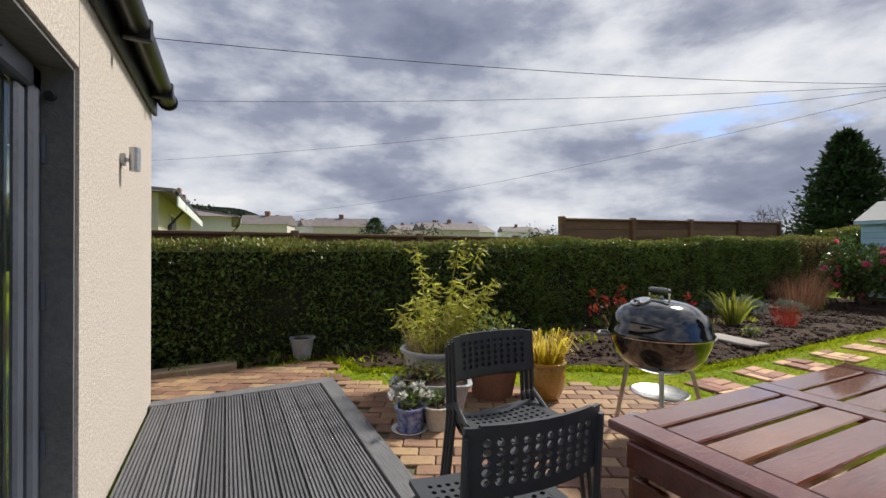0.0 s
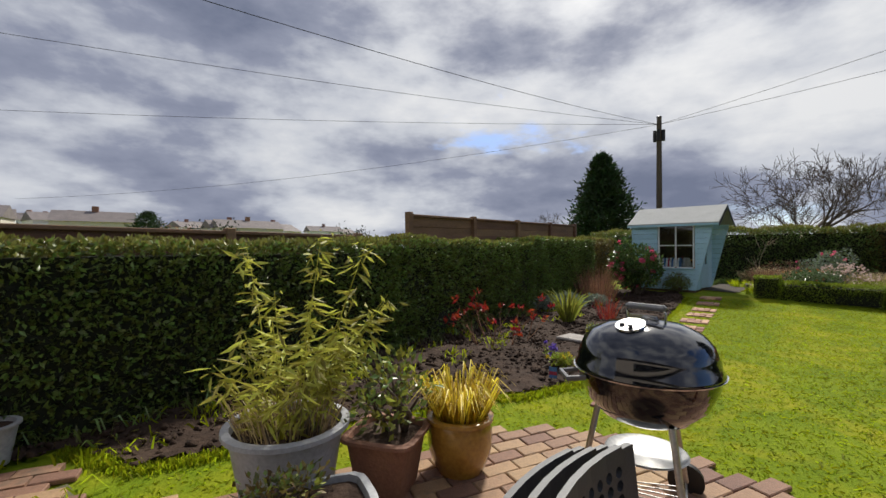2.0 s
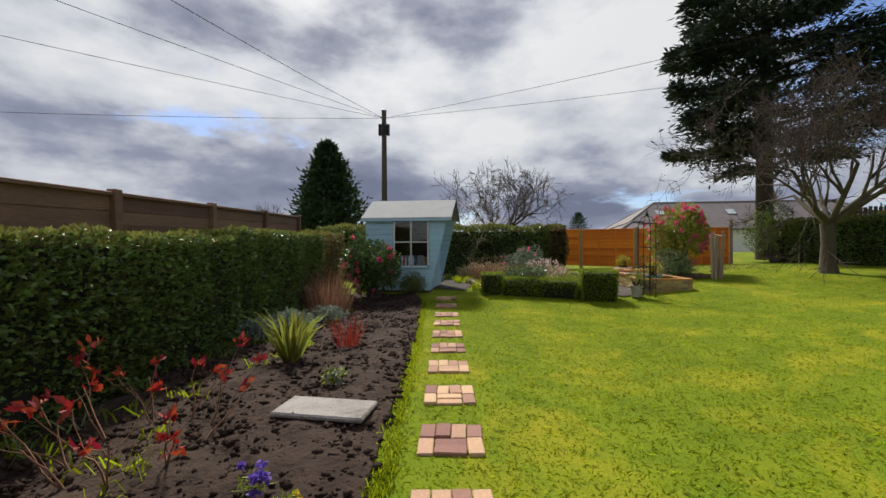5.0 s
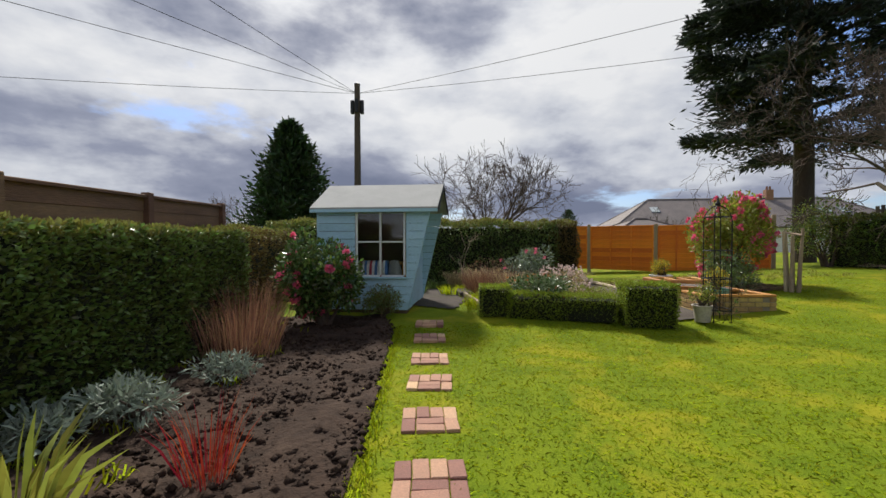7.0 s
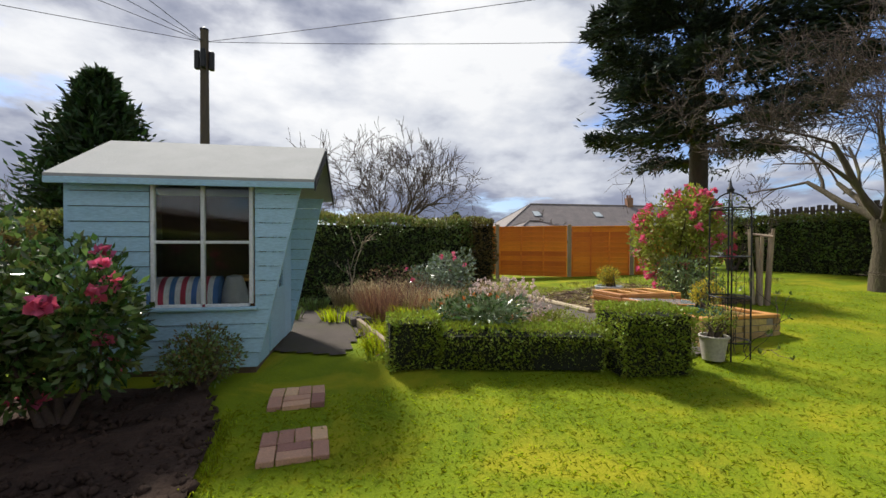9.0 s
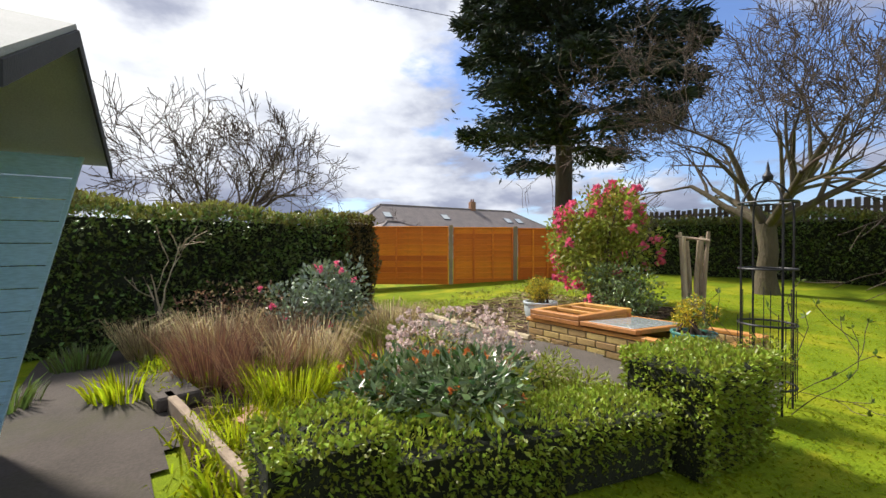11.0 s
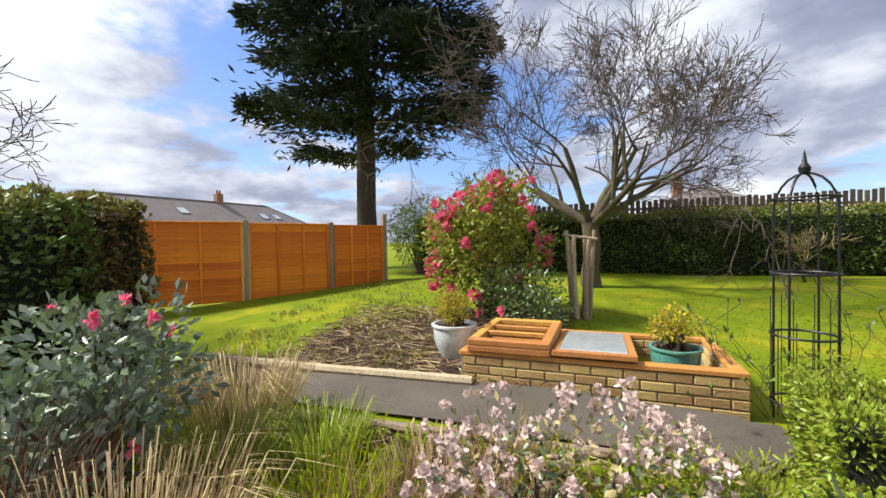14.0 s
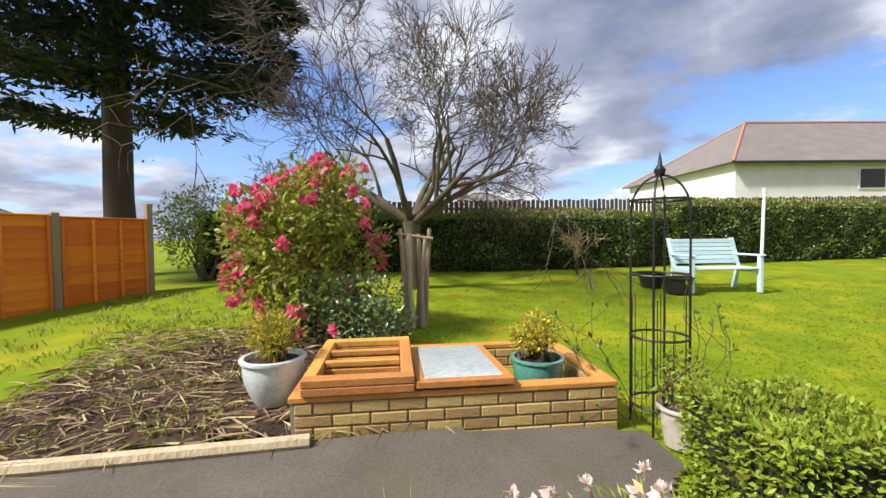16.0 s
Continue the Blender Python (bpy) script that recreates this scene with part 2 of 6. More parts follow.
POTWHITE = material("pale blue-white glaze", (0.62, 0.68, 0.70), 0.3, (0.55, 0.62, 0.65), 5, 40, 0.05, coat=0.4)
POTGREEN = material("green glaze", (0.10, 0.30, 0.24), 0.25, (0.07, 0.22, 0.18), 5, 40, 0.05, coat=0.5)
POTCREAM = material("cream plastic pot", (0.62, 0.57, 0.50), 0.6, scale=4, fine=40, bump=0.1)
IRON = material("black iron", (0.02, 0.02, 0.024), 0.5, scale=10, fine=120, bump=0.2, metal=0.3)
POLEW = material("creosoted pole", (0.11, 0.085, 0.065), 0.9, (0.065, 0.05, 0.04), 5, 40, 0.6, stretch=(1, 1, 0.15))
PALEWOOD = material("peeled grey logs", (0.46, 0.37, 0.26), 0.9, (0.28, 0.21, 0.14), 6, 45, 0.7, stretch=(1, 1, 0.3), vary=0.3)
PLASTICSHEET = material("clouded glazing", (0.55, 0.60, 0.62), 0.12, (0.42, 0.48, 0.50), 4, 20, 0.1, coat=0.6)
MULCH = leafmat("bark mulch", (0.26, 0.17, 0.11), 0.5, 0.9, 0.0)
WIRE = material("black cable", (0.012, 0.012, 0.014), 0.6, bump=0, vary=0)
FARTREE = leafmat("far woods", (0.055, 0.07, 0.045), 0.4, 0.8, 0.1)
FABRIC = material("grey cloth", (0.42, 0.41, 0.38), 0.95, scale=12, fine=200, bump=0.3)
STRIPE1 = material("blue striped cloth", (0.10, 0.22, 0.45), 0.95, scale=12, fine=200, bump=0.3)
STRIPE2 = material("white striped cloth", (0.75, 0.74, 0.70), 0.95, scale=12, fine=200, bump=0.3)
STRIPE3 = material("red striped cloth", (0.50, 0.06, 0.09), 0.95, scale=12, fine=200, bump=0.3)


def glass(name, tint=(0.9, 0.95, 0.95)):
    m = bpy.data.materials.new(name)
    m.use_nodes = True
    b = m.node_tree.nodes["Principled BSDF"]
    b.inputs["Base Color"].default_value = (*tint, 1)
    b.inputs["Roughness"].default_value = 0.02
    b.inputs["Transmission Weight"].default_value = 1.0
    b.inputs["IOR"].default_value = 1.45
    return m


GLASS = glass("window glass")


# ---- building blocks ----
class Geo:
    """Gathers plain geometry for one mesh."""

    def __init__(self):
        self.v, self.f = [], []

    def add(self, vs, fs):
        k = len(self.v)
        self.v += [tuple(p) for p in vs]
        self.f += [tuple(i + k for i in f) for f in fs]
        return self

    def box(self, lo, hi, bev=0.0, m=None):
        lo, hi = Vector(lo), Vector(hi)
        c, h = (lo + hi) / 2, (hi - lo) / 2
        bev = min(bev, min(h) * 0.8)
        if bev <= 0:
            vs = [Vector((x, y, z)) for x in (-h.x, h.x) for y in (-h.y, h.y) for z in (-h.z, h.z)]
            fs = [(0, 1, 3, 2), (4, 6, 7, 5), (0, 4, 5, 1), (2, 3, 7, 6), (0, 2, 6, 4), (1, 5, 7, 3)]
        else:
            vs, ix = [], {}
            for sx in (-1, 1):
                for sy in (-1, 1):
                    for sz in (-1, 1):
                        for a in range(3):
                            d = Vector((sx * h.x, sy * h.y, sz * h.z))
                            for b, s in enumerate((sx, sy, sz)):
                                if b != a:
                                    d[b] -= s * bev
                            ix[(sx, sy, sz, a)] = len(vs)
                            vs.append(d)
            fs = []
            for a in range(3):
                o = [i for i in range(3) if i != a]
                for s in (-1, 1):
                    q = []
                    for s1, s2 in ((-1, -1), (1, -1), (1, 1), (-1, 1)):
                        k = [0, 0, 0]
                        k[a], k[o[0]], k[o[1]] = s, s1, s2
                        q.append(ix[(*k, a)])
                    fs.append(tuple(q if (s > 0) != (a == 1) else q[::-1]))
                for s1 in (-1, 1):
                    for s2 in (-1, 1):
                        k0, k1 = [0, 0, 0], [0, 0, 0]
                        k0[a], k1[a] = -1, 1
                        k0[o[0]] = k1[o[0]] = s1
                        k0[o[1]] = k1[o[1]] = s2
                        fs.append((ix[(*k0, o[0])], ix[(*k1, o[0])], ix[(*k1, o[1])], ix[(*k0, o[1])]))
            for sx in (-1, 1):
                for sy in (-1, 1):
                    for sz in (-1, 1):
                        fs.append(tuple(ix[(sx, sy, sz, a)] for a in range(3)))
        vs = [c + d for d in vs]
        return self.add([m @ p for p in vs] if m else vs, fs)

    def tube(self, pts, radii, n=8, cap=True):
        pts = [Vector(p) for p in pts]
        if not hasattr(radii, "__len__"):
            radii = [radii] * len(pts)
        vs, fs = [], []
        for i, p in enumerate(pts):
            d = (pts[min(i + 1, len(pts) - 1)] - pts[max(i - 1, 0)]).normalized()
            a = d.cross(Vector((0, 0, 1)) if abs(d.z) < 0.9 else Vector((1, 0, 0))).normalized()
            b = d.cross(a)
            for k in range(n):
                an = 2 * math.pi * k / n
                vs.append(p + radii[i] * (math.cos(an) * a + math.sin(an) * b))
        for i in range(len(pts) - 1):
            for k in range(n):
                fs.append((i * n + k, i * n + (k + 1) % n, (i + 1) * n + (k + 1) % n, (i + 1) * n + k))
        if cap:
            fs += [tuple(range(n))[::-1], tuple((len(pts) - 1) * n + k for k in range(n))]
        return self.add(vs, fs)

    def lathe(self, prof, n=28, at=(0, 0, 0), sx=1.0, sy=1.0, power=None):
        vs, fs = [], []
        for r, z in prof:
            for k in range(n):
                a = 2 * math.pi * k / n
                c, s = math.cos(a), math.sin(a)
                if power:
                    q = (abs(c) ** power + abs(s) ** power) ** (-1 / power)
                    c, s = c * q, s * q
                vs.append((at[0] + r * sx * c, at[1] + r * sy * s, at[2] + z))
        for i in range(len(prof) - 1):
            for k in range(n):
                fs.append((i * n + k, i * n + (k + 1) % n, (i + 1) * n + (k + 1) % n, (i + 1) * n + k))
        return self.add(vs, fs)

    def prism(self, poly, axis, a, b):
        """A flat outline swept along an axis; poly gives the other two coordinates in order."""
        def at(p, s):
            q = list(p)
            q.insert(axis, s)
            return q
        n = len(poly)
        vs = [at(p, a) for p in poly] + [at(p, b) for p in poly]
        return self.add(vs, [tuple(range(n))[::-1], tuple(range(n, 2 * n))] + [(i, (i + 1) % n, n + (i + 1) % n, n + i) for i in range(n)])

    def mesh(self, name, mat, smooth=False):
        me = bpy.data.meshes.new(name)
        me.from_pydata(self.v, [], self.f)
        bm = bmesh.new()
        bm.from_mesh(me)
        bmesh.ops.recalc_face_normals(bm, faces=bm.faces)
        bm.to_mesh(me)
        bm.free()
        if smooth:
            me.shade_smooth()
            me.set_sharp_from_angle(angle=radians(40))
        me.materials.append(mat)
        return me


def quick_mesh(name, verts, faces, mat):
    """A large mesh from arrays, every face with the same number of corners."""
    verts, faces = np.asarray(verts, dtype=np.float32), np.asarray(faces, dtype=np.int32)
    me = bpy.data.meshes.new(name)
    k = faces.shape[1]
    me.vertices.add(len(verts))
    me.vertices.foreach_set("co", verts.ravel())
    me.loops.add(faces.size)
    me.loops.foreach_set("vertex_index", faces.ravel())
    me.polygons.add(len(faces))
    me.polygons.foreach_set("loop_start", np.arange(len(faces), dtype=np.int32) * k)
    me.polygons.foreach_set("loop_total", np.full(len(faces), k, dtype=np.int32))
    me.update(calc_edges=True)
    me.materials.append(mat)
    return me


def thing(name, label, category, at=(0, 0, 0), rz=0, group="", kind=""):
    ob = new(name)
    ob.matrix_world = pose(*at, 0, 0, rz)
    ob.empty_display_size = 0.1
    return tagged(ob, label, category, group, kind)


def part(name, geo, mat, parent, label="", smooth=False, kind="", at=None):
    me = geo.mesh(name, mat, smooth) if isinstance(geo, Geo) else geo
    ob = new(name, me)
    ob.parent = parent
    if at is not None:
        ob.matrix_basis = at
    return tagged(ob, label, kind=kind)


def solo(name, geo, mat, label, category, kind="", smooth=False, at=(0, 0, 0), rz=0, group=""):
    ob = new(name, geo.mesh(name, mat, smooth) if isinstance(geo, Geo) else geo)
    ob.matrix_world = pose(*at, 0, 0, rz)
    return tagged(ob, label, category, group, kind)


rng = np.random.default_rng(7)


def unit(a):
    return a / np.maximum(np.linalg.norm(a, axis=-1, keepdims=True), 1e-9)


def leaves(name, pts, dirs, length, width, mat, spread=0.8, seed=1, droop=0.0):
    """Many small pointed leaves: one folded blade of two triangles pairs at each point, roughly along dirs."""
    r = np.random.default_rng(seed)
    pts = np.asarray(pts, float)
    n = len(pts)
    d = unit(unit(np.asarray(dirs, float)) + spread * r.normal(size=(n, 3)) * 0.6 - np.array([0, 0, droop]))
    s = unit(np.cross(d, unit(r.normal(size=(n, 3)))))
    up_ = np.cross(s, d)
    L = length * r.uniform(0.6, 1.25, (n, 1))
    W = width * r.uniform(0.7, 1.2, (n, 1))
    v = np.stack([pts, pts + d * L * 0.5 + s * W * 0.5 + up_ * W * 0.12, pts + d * L - up_ * L * 0.1, pts + d * L * 0.5 - s * W * 0.5 + up_ * W * 0.12], 1).reshape(-1, 3)
    i = np.arange(n)[:, None] * 4
    f = np.concatenate([i + np.array([[0, 1, 2]]), i + np.array([[0, 2, 3]])], 1).reshape(-1, 3)
    return quick_mesh(name, v, f, mat)


def blades(name, base, tip_off, width, mat, seed=1, bend=0.3):
    """Grass-like blades or stems: a strip of three triangles from base towards base + tip_off, bending over."""
    r = np.random.default_rng(seed)
    base, off = np.asarray(base, float), np.asarray(tip_off, float)
    n = len(base)
    s = unit(np.cross(off, r.normal(size=(n, 3)))) * width * r.uniform(0.7, 1.2, (n, 1)) / 2
    mid = base + off * 0.55 + np.array([0, 0, 1]) * np.linalg.norm(off, axis=1, keepdims=True) * bend * 0.3
    tip = base + off - np.array([0, 0, 1]) * np.linalg.norm(off, axis=1, keepdims=True) * bend * 0.35
    v = np.stack([base - s, base + s, mid - s * 0.8, mid + s * 0.8, tip], 1).reshape(-1, 3)
    i = np.arange(n)[:, None] * 5
    f = np.concatenate([i + np.array([[0, 1, 3]]), i + np.array([[0, 3, 2]]), i + np.array([[2, 3, 4]])], 1).reshape(-1, 3)
    return quick_mesh(name, v, f, mat)


def smooth01(a, b, x):
    t = np.clip((np.asarray(x, float) - a) / (b - a), 0, 1)
    return t * t * (3 - 2 * t)


def ground_z(x, y):
    """The garden falls gently from its far side to the patio."""
    x, y = np.asarray(x, float), np.asarray(y, float)
    a = 0.18 * smooth01(10.5, 13.5, x) * (1 - smooth01(15, 19, x))
    b = 0.11 * np.maximum(0, -0.6 - y) * smooth01(0.5, 5.0, x + 0.6 * np.maximum(0, -y))
    s = a + b
    return 1.0 - np.exp(-s)


def gz(x, y):
    return float(ground_z(x, y))


# ---- ground ----
def ground():
    xs = np.concatenate([[-900, -300, -100, -40, -15], np.arange(-6, 26.01, 0.25), [32, 45, 80, 200, 500, 1200]])
    ys = np.concatenate([[-900, -300, -100, -45, -25], np.arange(-14, 9.01, 0.25), [12, 20, 45, 100, 300, 900]])
    X, Y = np.meshgrid(xs, ys, indexing="ij")
    cx, cy = np.clip(X, -6, 26), np.clip(Y, -14, 9)
    Z = ground_z(cx, cy)
    far = np.maximum(np.maximum(-6 - X, X - 26), np.maximum(-14 - Y, Y - 9)).clip(0)
    Z = Z - np.minimum(far * 0.03, 2.0)
    v = np.stack([X, Y, Z], -1).reshape(-1, 3)
    nx, ny = len(xs), len(ys)
    i = (np.arange(nx - 1)[:, None] * ny + np.arange(ny - 1)[None]).ravel()
    me = quick_mesh("ground", v, np.stack([i, i + ny, i + ny + 1, i + 1], 1), TURF)
    me.shade_smooth()
    solo("ground", me, TURF, "mown green lawn on gently sloping ground", "ground", "structure")


ground()


def inside_poly(x, y, poly):
    n, ins = len(poly), np.zeros(np.shape(x), bool)
    for i in range(n):
        (x0, y0), (x1, y1) = poly[i], poly[i - 1]
        hit = ((y0 > y) != (y1 > y)) & (x < (x1 - x0) * (y - y0) / ((y1 - y0) or 1e-9) + x0)
        ins ^= hit
    return ins


def patch(name, poly, mat, label, category, lift=0.02, rough=0.0, step=0.08, seed=3, kind="structure"):
    """A piece of ground of its own surface, cut to an outline, with an uneven top."""
    p = np.array(poly)
    xs, ys = np.arange(p[:, 0].min(), p[:, 0].max() + step, step), np.arange(p[:, 1].min(), p[:, 1].max() + step, step)
    X, Y = np.meshgrid(xs, ys, indexing="ij")
    nz = np.array([[noise.noise((x * 2.1 + seed, y * 2.1, 0)) + 0.7 * noise.noise((x * 7, y * 7, seed)) for y in ys] for x in xs]) if rough else 0
    Z = ground_z(X, Y) + lift + rough * nz
    ok = inside_poly(X, Y, poly)
    nx, ny = X.shape
    keep = ok[:-1, :-1] & ok[1:, :-1] & ok[1:, 1:] & ok[:-1, 1:]
    i = (np.arange(nx - 1)[:, None] * ny + np.arange(ny - 1)[None])[keep]
    v = np.stack([X, Y, Z], -1).reshape(-1, 3)
    used = np.unique(np.stack([i, i + ny, i + ny + 1, i + 1]))
    remap = np.full(len(v), -1)
    remap[used] = np.arange(len(used))
    me = quick_mesh(name, v[used], remap[np.stack([i, i + ny, i + ny + 1, i + 1], 1)], mat)
    me.shade_smooth()
    return solo(name, me, mat, label, category, kind)


BED = [(-1.5, 5.3), (1.55, 5.25), (1.72, 4.65), (2.4, 4.32), (3.05, 3.98), (3.8, 3.7), (4.05, 3.45), (4.66, 3.2), (5.66, 3.15), (8.36, 3.17), (11.9, 3.25), (12.6, 3.5), (12.6, 6.2), (-1.5, 6.0)]
patch("flower_bed", BED, SOIL, "dark bare dug soil along the hedge", "flower bed", 0.03, 0.035, 0.05)
PATIO = [(1.25, -3.0), (3.35, -3.0), (3.45, 1.4), (3.64, 2.2), (3.6, 3.02), (3.28, 3.3), (2.6, 3.6), (1.99, 3.84), (1.5, 4.4), (1.42, 5.12), (-0.7, 5.2), (-0.1, 4.46), (1.25, 4.38)]
patch("patio_bedding", PATIO, SAND, "sand bedding with moss between the pavers", "patio", 0.015)


# ---- hedges ----
def hedge(label, pts, width, height, density, leaf, mats, seed, name="hedge", lean=0.0, rag=0.08, group="", kind="", z0=None):
    """A clipped hedge along a line: near-black core coloured as inner shade, and a skin of leaves on its sides, ends
    and top.
    """
    r = np.random.default_rng(seed)
    a, b = np.array(pts[0], float), np.array(pts[1], float)
    L = np.linalg.norm(b - a)
    d = (b - a) / L
    nrm = np.array([-d[1], d[0]])
    ob = thing(name, label, "hedge", (*((a + b) / 2), gz(*((a + b) / 2)) if z0 is None else z0), 0, group, kind)
    o = np.array(ob.matrix_world.translation)
    hw = width / 2

    def surf(n, which):
        u, q = r.uniform(0, L, n), r.uniform(0, 1, n)
        if which == "top":
            s, z, out = (q * 2 - 1) * hw, np.full(n, height), np.array([0, 0, 1.0])
            base = a + u[:, None] * d + s[:, None] * nrm
            dirs = np.tile(out, (n, 1))
        elif which in ("s0", "s1"):
            sg = 1 if which == "s1" else -1
            z = q * height
            base = a + u[:, None] * d + sg * (hw - 0.12 * (1 - q)[:, None] ** 2 * hw * 2) * nrm
            dirs = np.tile([*(nrm * sg), 0.25], (n, 1))
        else:
            e = 0 if which == "e0" else 1
            z = q * height
            base = a + e * L * d + (r.uniform(-1, 1, n) * hw)[:, None] * nrm
            dirs = np.tile([*(d * (1 if e else -1)), 0.25], (n, 1))
        p = np.concatenate([base, z[:, None]], 1)
        lump = np.array([noise.noise((x * 1.3, y * 1.3, zz * 1.3)) + 0.6 * noise.noise((x * 4, y * 4, zz * 4)) for x, y, zz in p])
        p = p + unit(dirs) * (rag * lump - rag * 0.9 * r.random(n) ** 2)[:, None]
        return p, dirs
    groups = {}
    for which, area, mi in (("top", L * width, -1), ("s0", L * height, 0), ("s1", L * height, 0), ("e0", width * height, 0), ("e1", width * height, 0)):
        p, dd = surf(max(20, int(area * density * (0.9 if which != "s1" else 0.7))), which)
        p[:, :2] -= o[:2]
        groups.setdefault(mi % len(mats), []).append((p, dd))
    for mi, lst in groups.items():
        p, dd = np.concatenate([q[0] for q in lst]), np.concatenate([q[1] for q in lst])
        part("foliage", leaves("foliage", p, dd, leaf, leaf * 0.55, mats[mi], 0.9, seed + mi), mats[mi], ob, kind="stuff")
    # closed shell behind the leaves; its near-black colour paints the shade between them
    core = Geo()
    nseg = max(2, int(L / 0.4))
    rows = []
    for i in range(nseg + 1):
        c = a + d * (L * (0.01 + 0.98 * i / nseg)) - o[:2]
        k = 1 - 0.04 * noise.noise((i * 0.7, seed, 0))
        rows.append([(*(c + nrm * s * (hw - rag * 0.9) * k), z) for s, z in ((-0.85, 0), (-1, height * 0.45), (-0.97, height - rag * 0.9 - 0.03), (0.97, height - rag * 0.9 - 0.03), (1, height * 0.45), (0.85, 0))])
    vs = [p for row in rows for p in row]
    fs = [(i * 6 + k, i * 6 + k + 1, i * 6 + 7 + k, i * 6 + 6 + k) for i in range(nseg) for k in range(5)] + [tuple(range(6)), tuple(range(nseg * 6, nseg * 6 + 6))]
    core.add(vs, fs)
    part("inside", core, HEDGECORE, ob, "solid hedge core, near-black to stand for inner shade")
    return ob


hedge("tall clipped dark green privet hedge behind the flower bed", ((-4.5, 5.8), (4.6, 5.8)), 0.9, 1.27, 2600, 0.055, (HEDGE, HEDGETOP), 11, z0=0)
hedge("tall clipped dark green privet hedge behind the flower bed", ((4.6, 5.8), (8.4, 5.78)), 0.9, 1.34, 2600, 0.055, (HEDGE, HEDGETOP), 12, z0=0)
hedge("tall clipped dark green privet hedge behind the flower bed", ((8.4, 5.78), (11.9, 5.74)), 0.9, 1.44, 2600, 0.055, (HEDGE, HEDGETOP), 18, z0=0)
hedge("shorter bronze and green hedge beside the summerhouse", ((11.8, 5.85), (14.5, 5.95)), 0.9, 1.5, 1300, 0.055, (BROWNHEDGE, HEDGETOP), 21, z0=0, rag=0.14)
hedge("tall shaggy dark green hedge closing the garden's end", ((17.5, 7.0), (18.0, -0.7)), 1.1, 1.8, 1300, 0.075, (HEDGE, HEDGETOP), 13, rag=0.16)
hedge("bronze end of the tall hedge beside the orange fence", ((18.0, -0.65), (18.05, -1.36)), 1.0, 1.8, 1500, 0.07, (BROWNHEDGE, HEDGETOP), 22, rag=0.14)
hedge("long clipped dark green hedge below a picket fence", ((17.2, -8.5), (6.0, -9.0)), 1.0, 1.35, 1000, 0.075, (HEDGE, HEDGETOP), 14, rag=0.14)
hedge("long clipped dark green hedge below a picket fence", ((6.0, -9.0), (-8.0, -10.0)), 1.0, 1.65, 700, 0.08, (HEDGE, HEDGETOP), 24, rag=0.14)
hedge("low clipped bright green box hedge beside the lawn", ((12.58, 1.5), (12.1, 0.0)), 0.42, 0.38, 4200, 0.035, (BOX, BOX), 15, rag=0.04, group="box hedge")
hedge("taller clipped box hedge block at the hedge end", ((12.62, 1.97), (12.58, 1.5)), 0.46, 0.5, 4200, 0.035, (BOX, BOX), 16, rag=0.05, group="box hedge")
hedge("taller clipped box hedge block at the hedge end", ((12.02, -0.05), (11.9, -0.72)), 0.56, 0.62, 4800, 0.035, (BOX, BOX), 17, rag=0.05, group="box hedge")


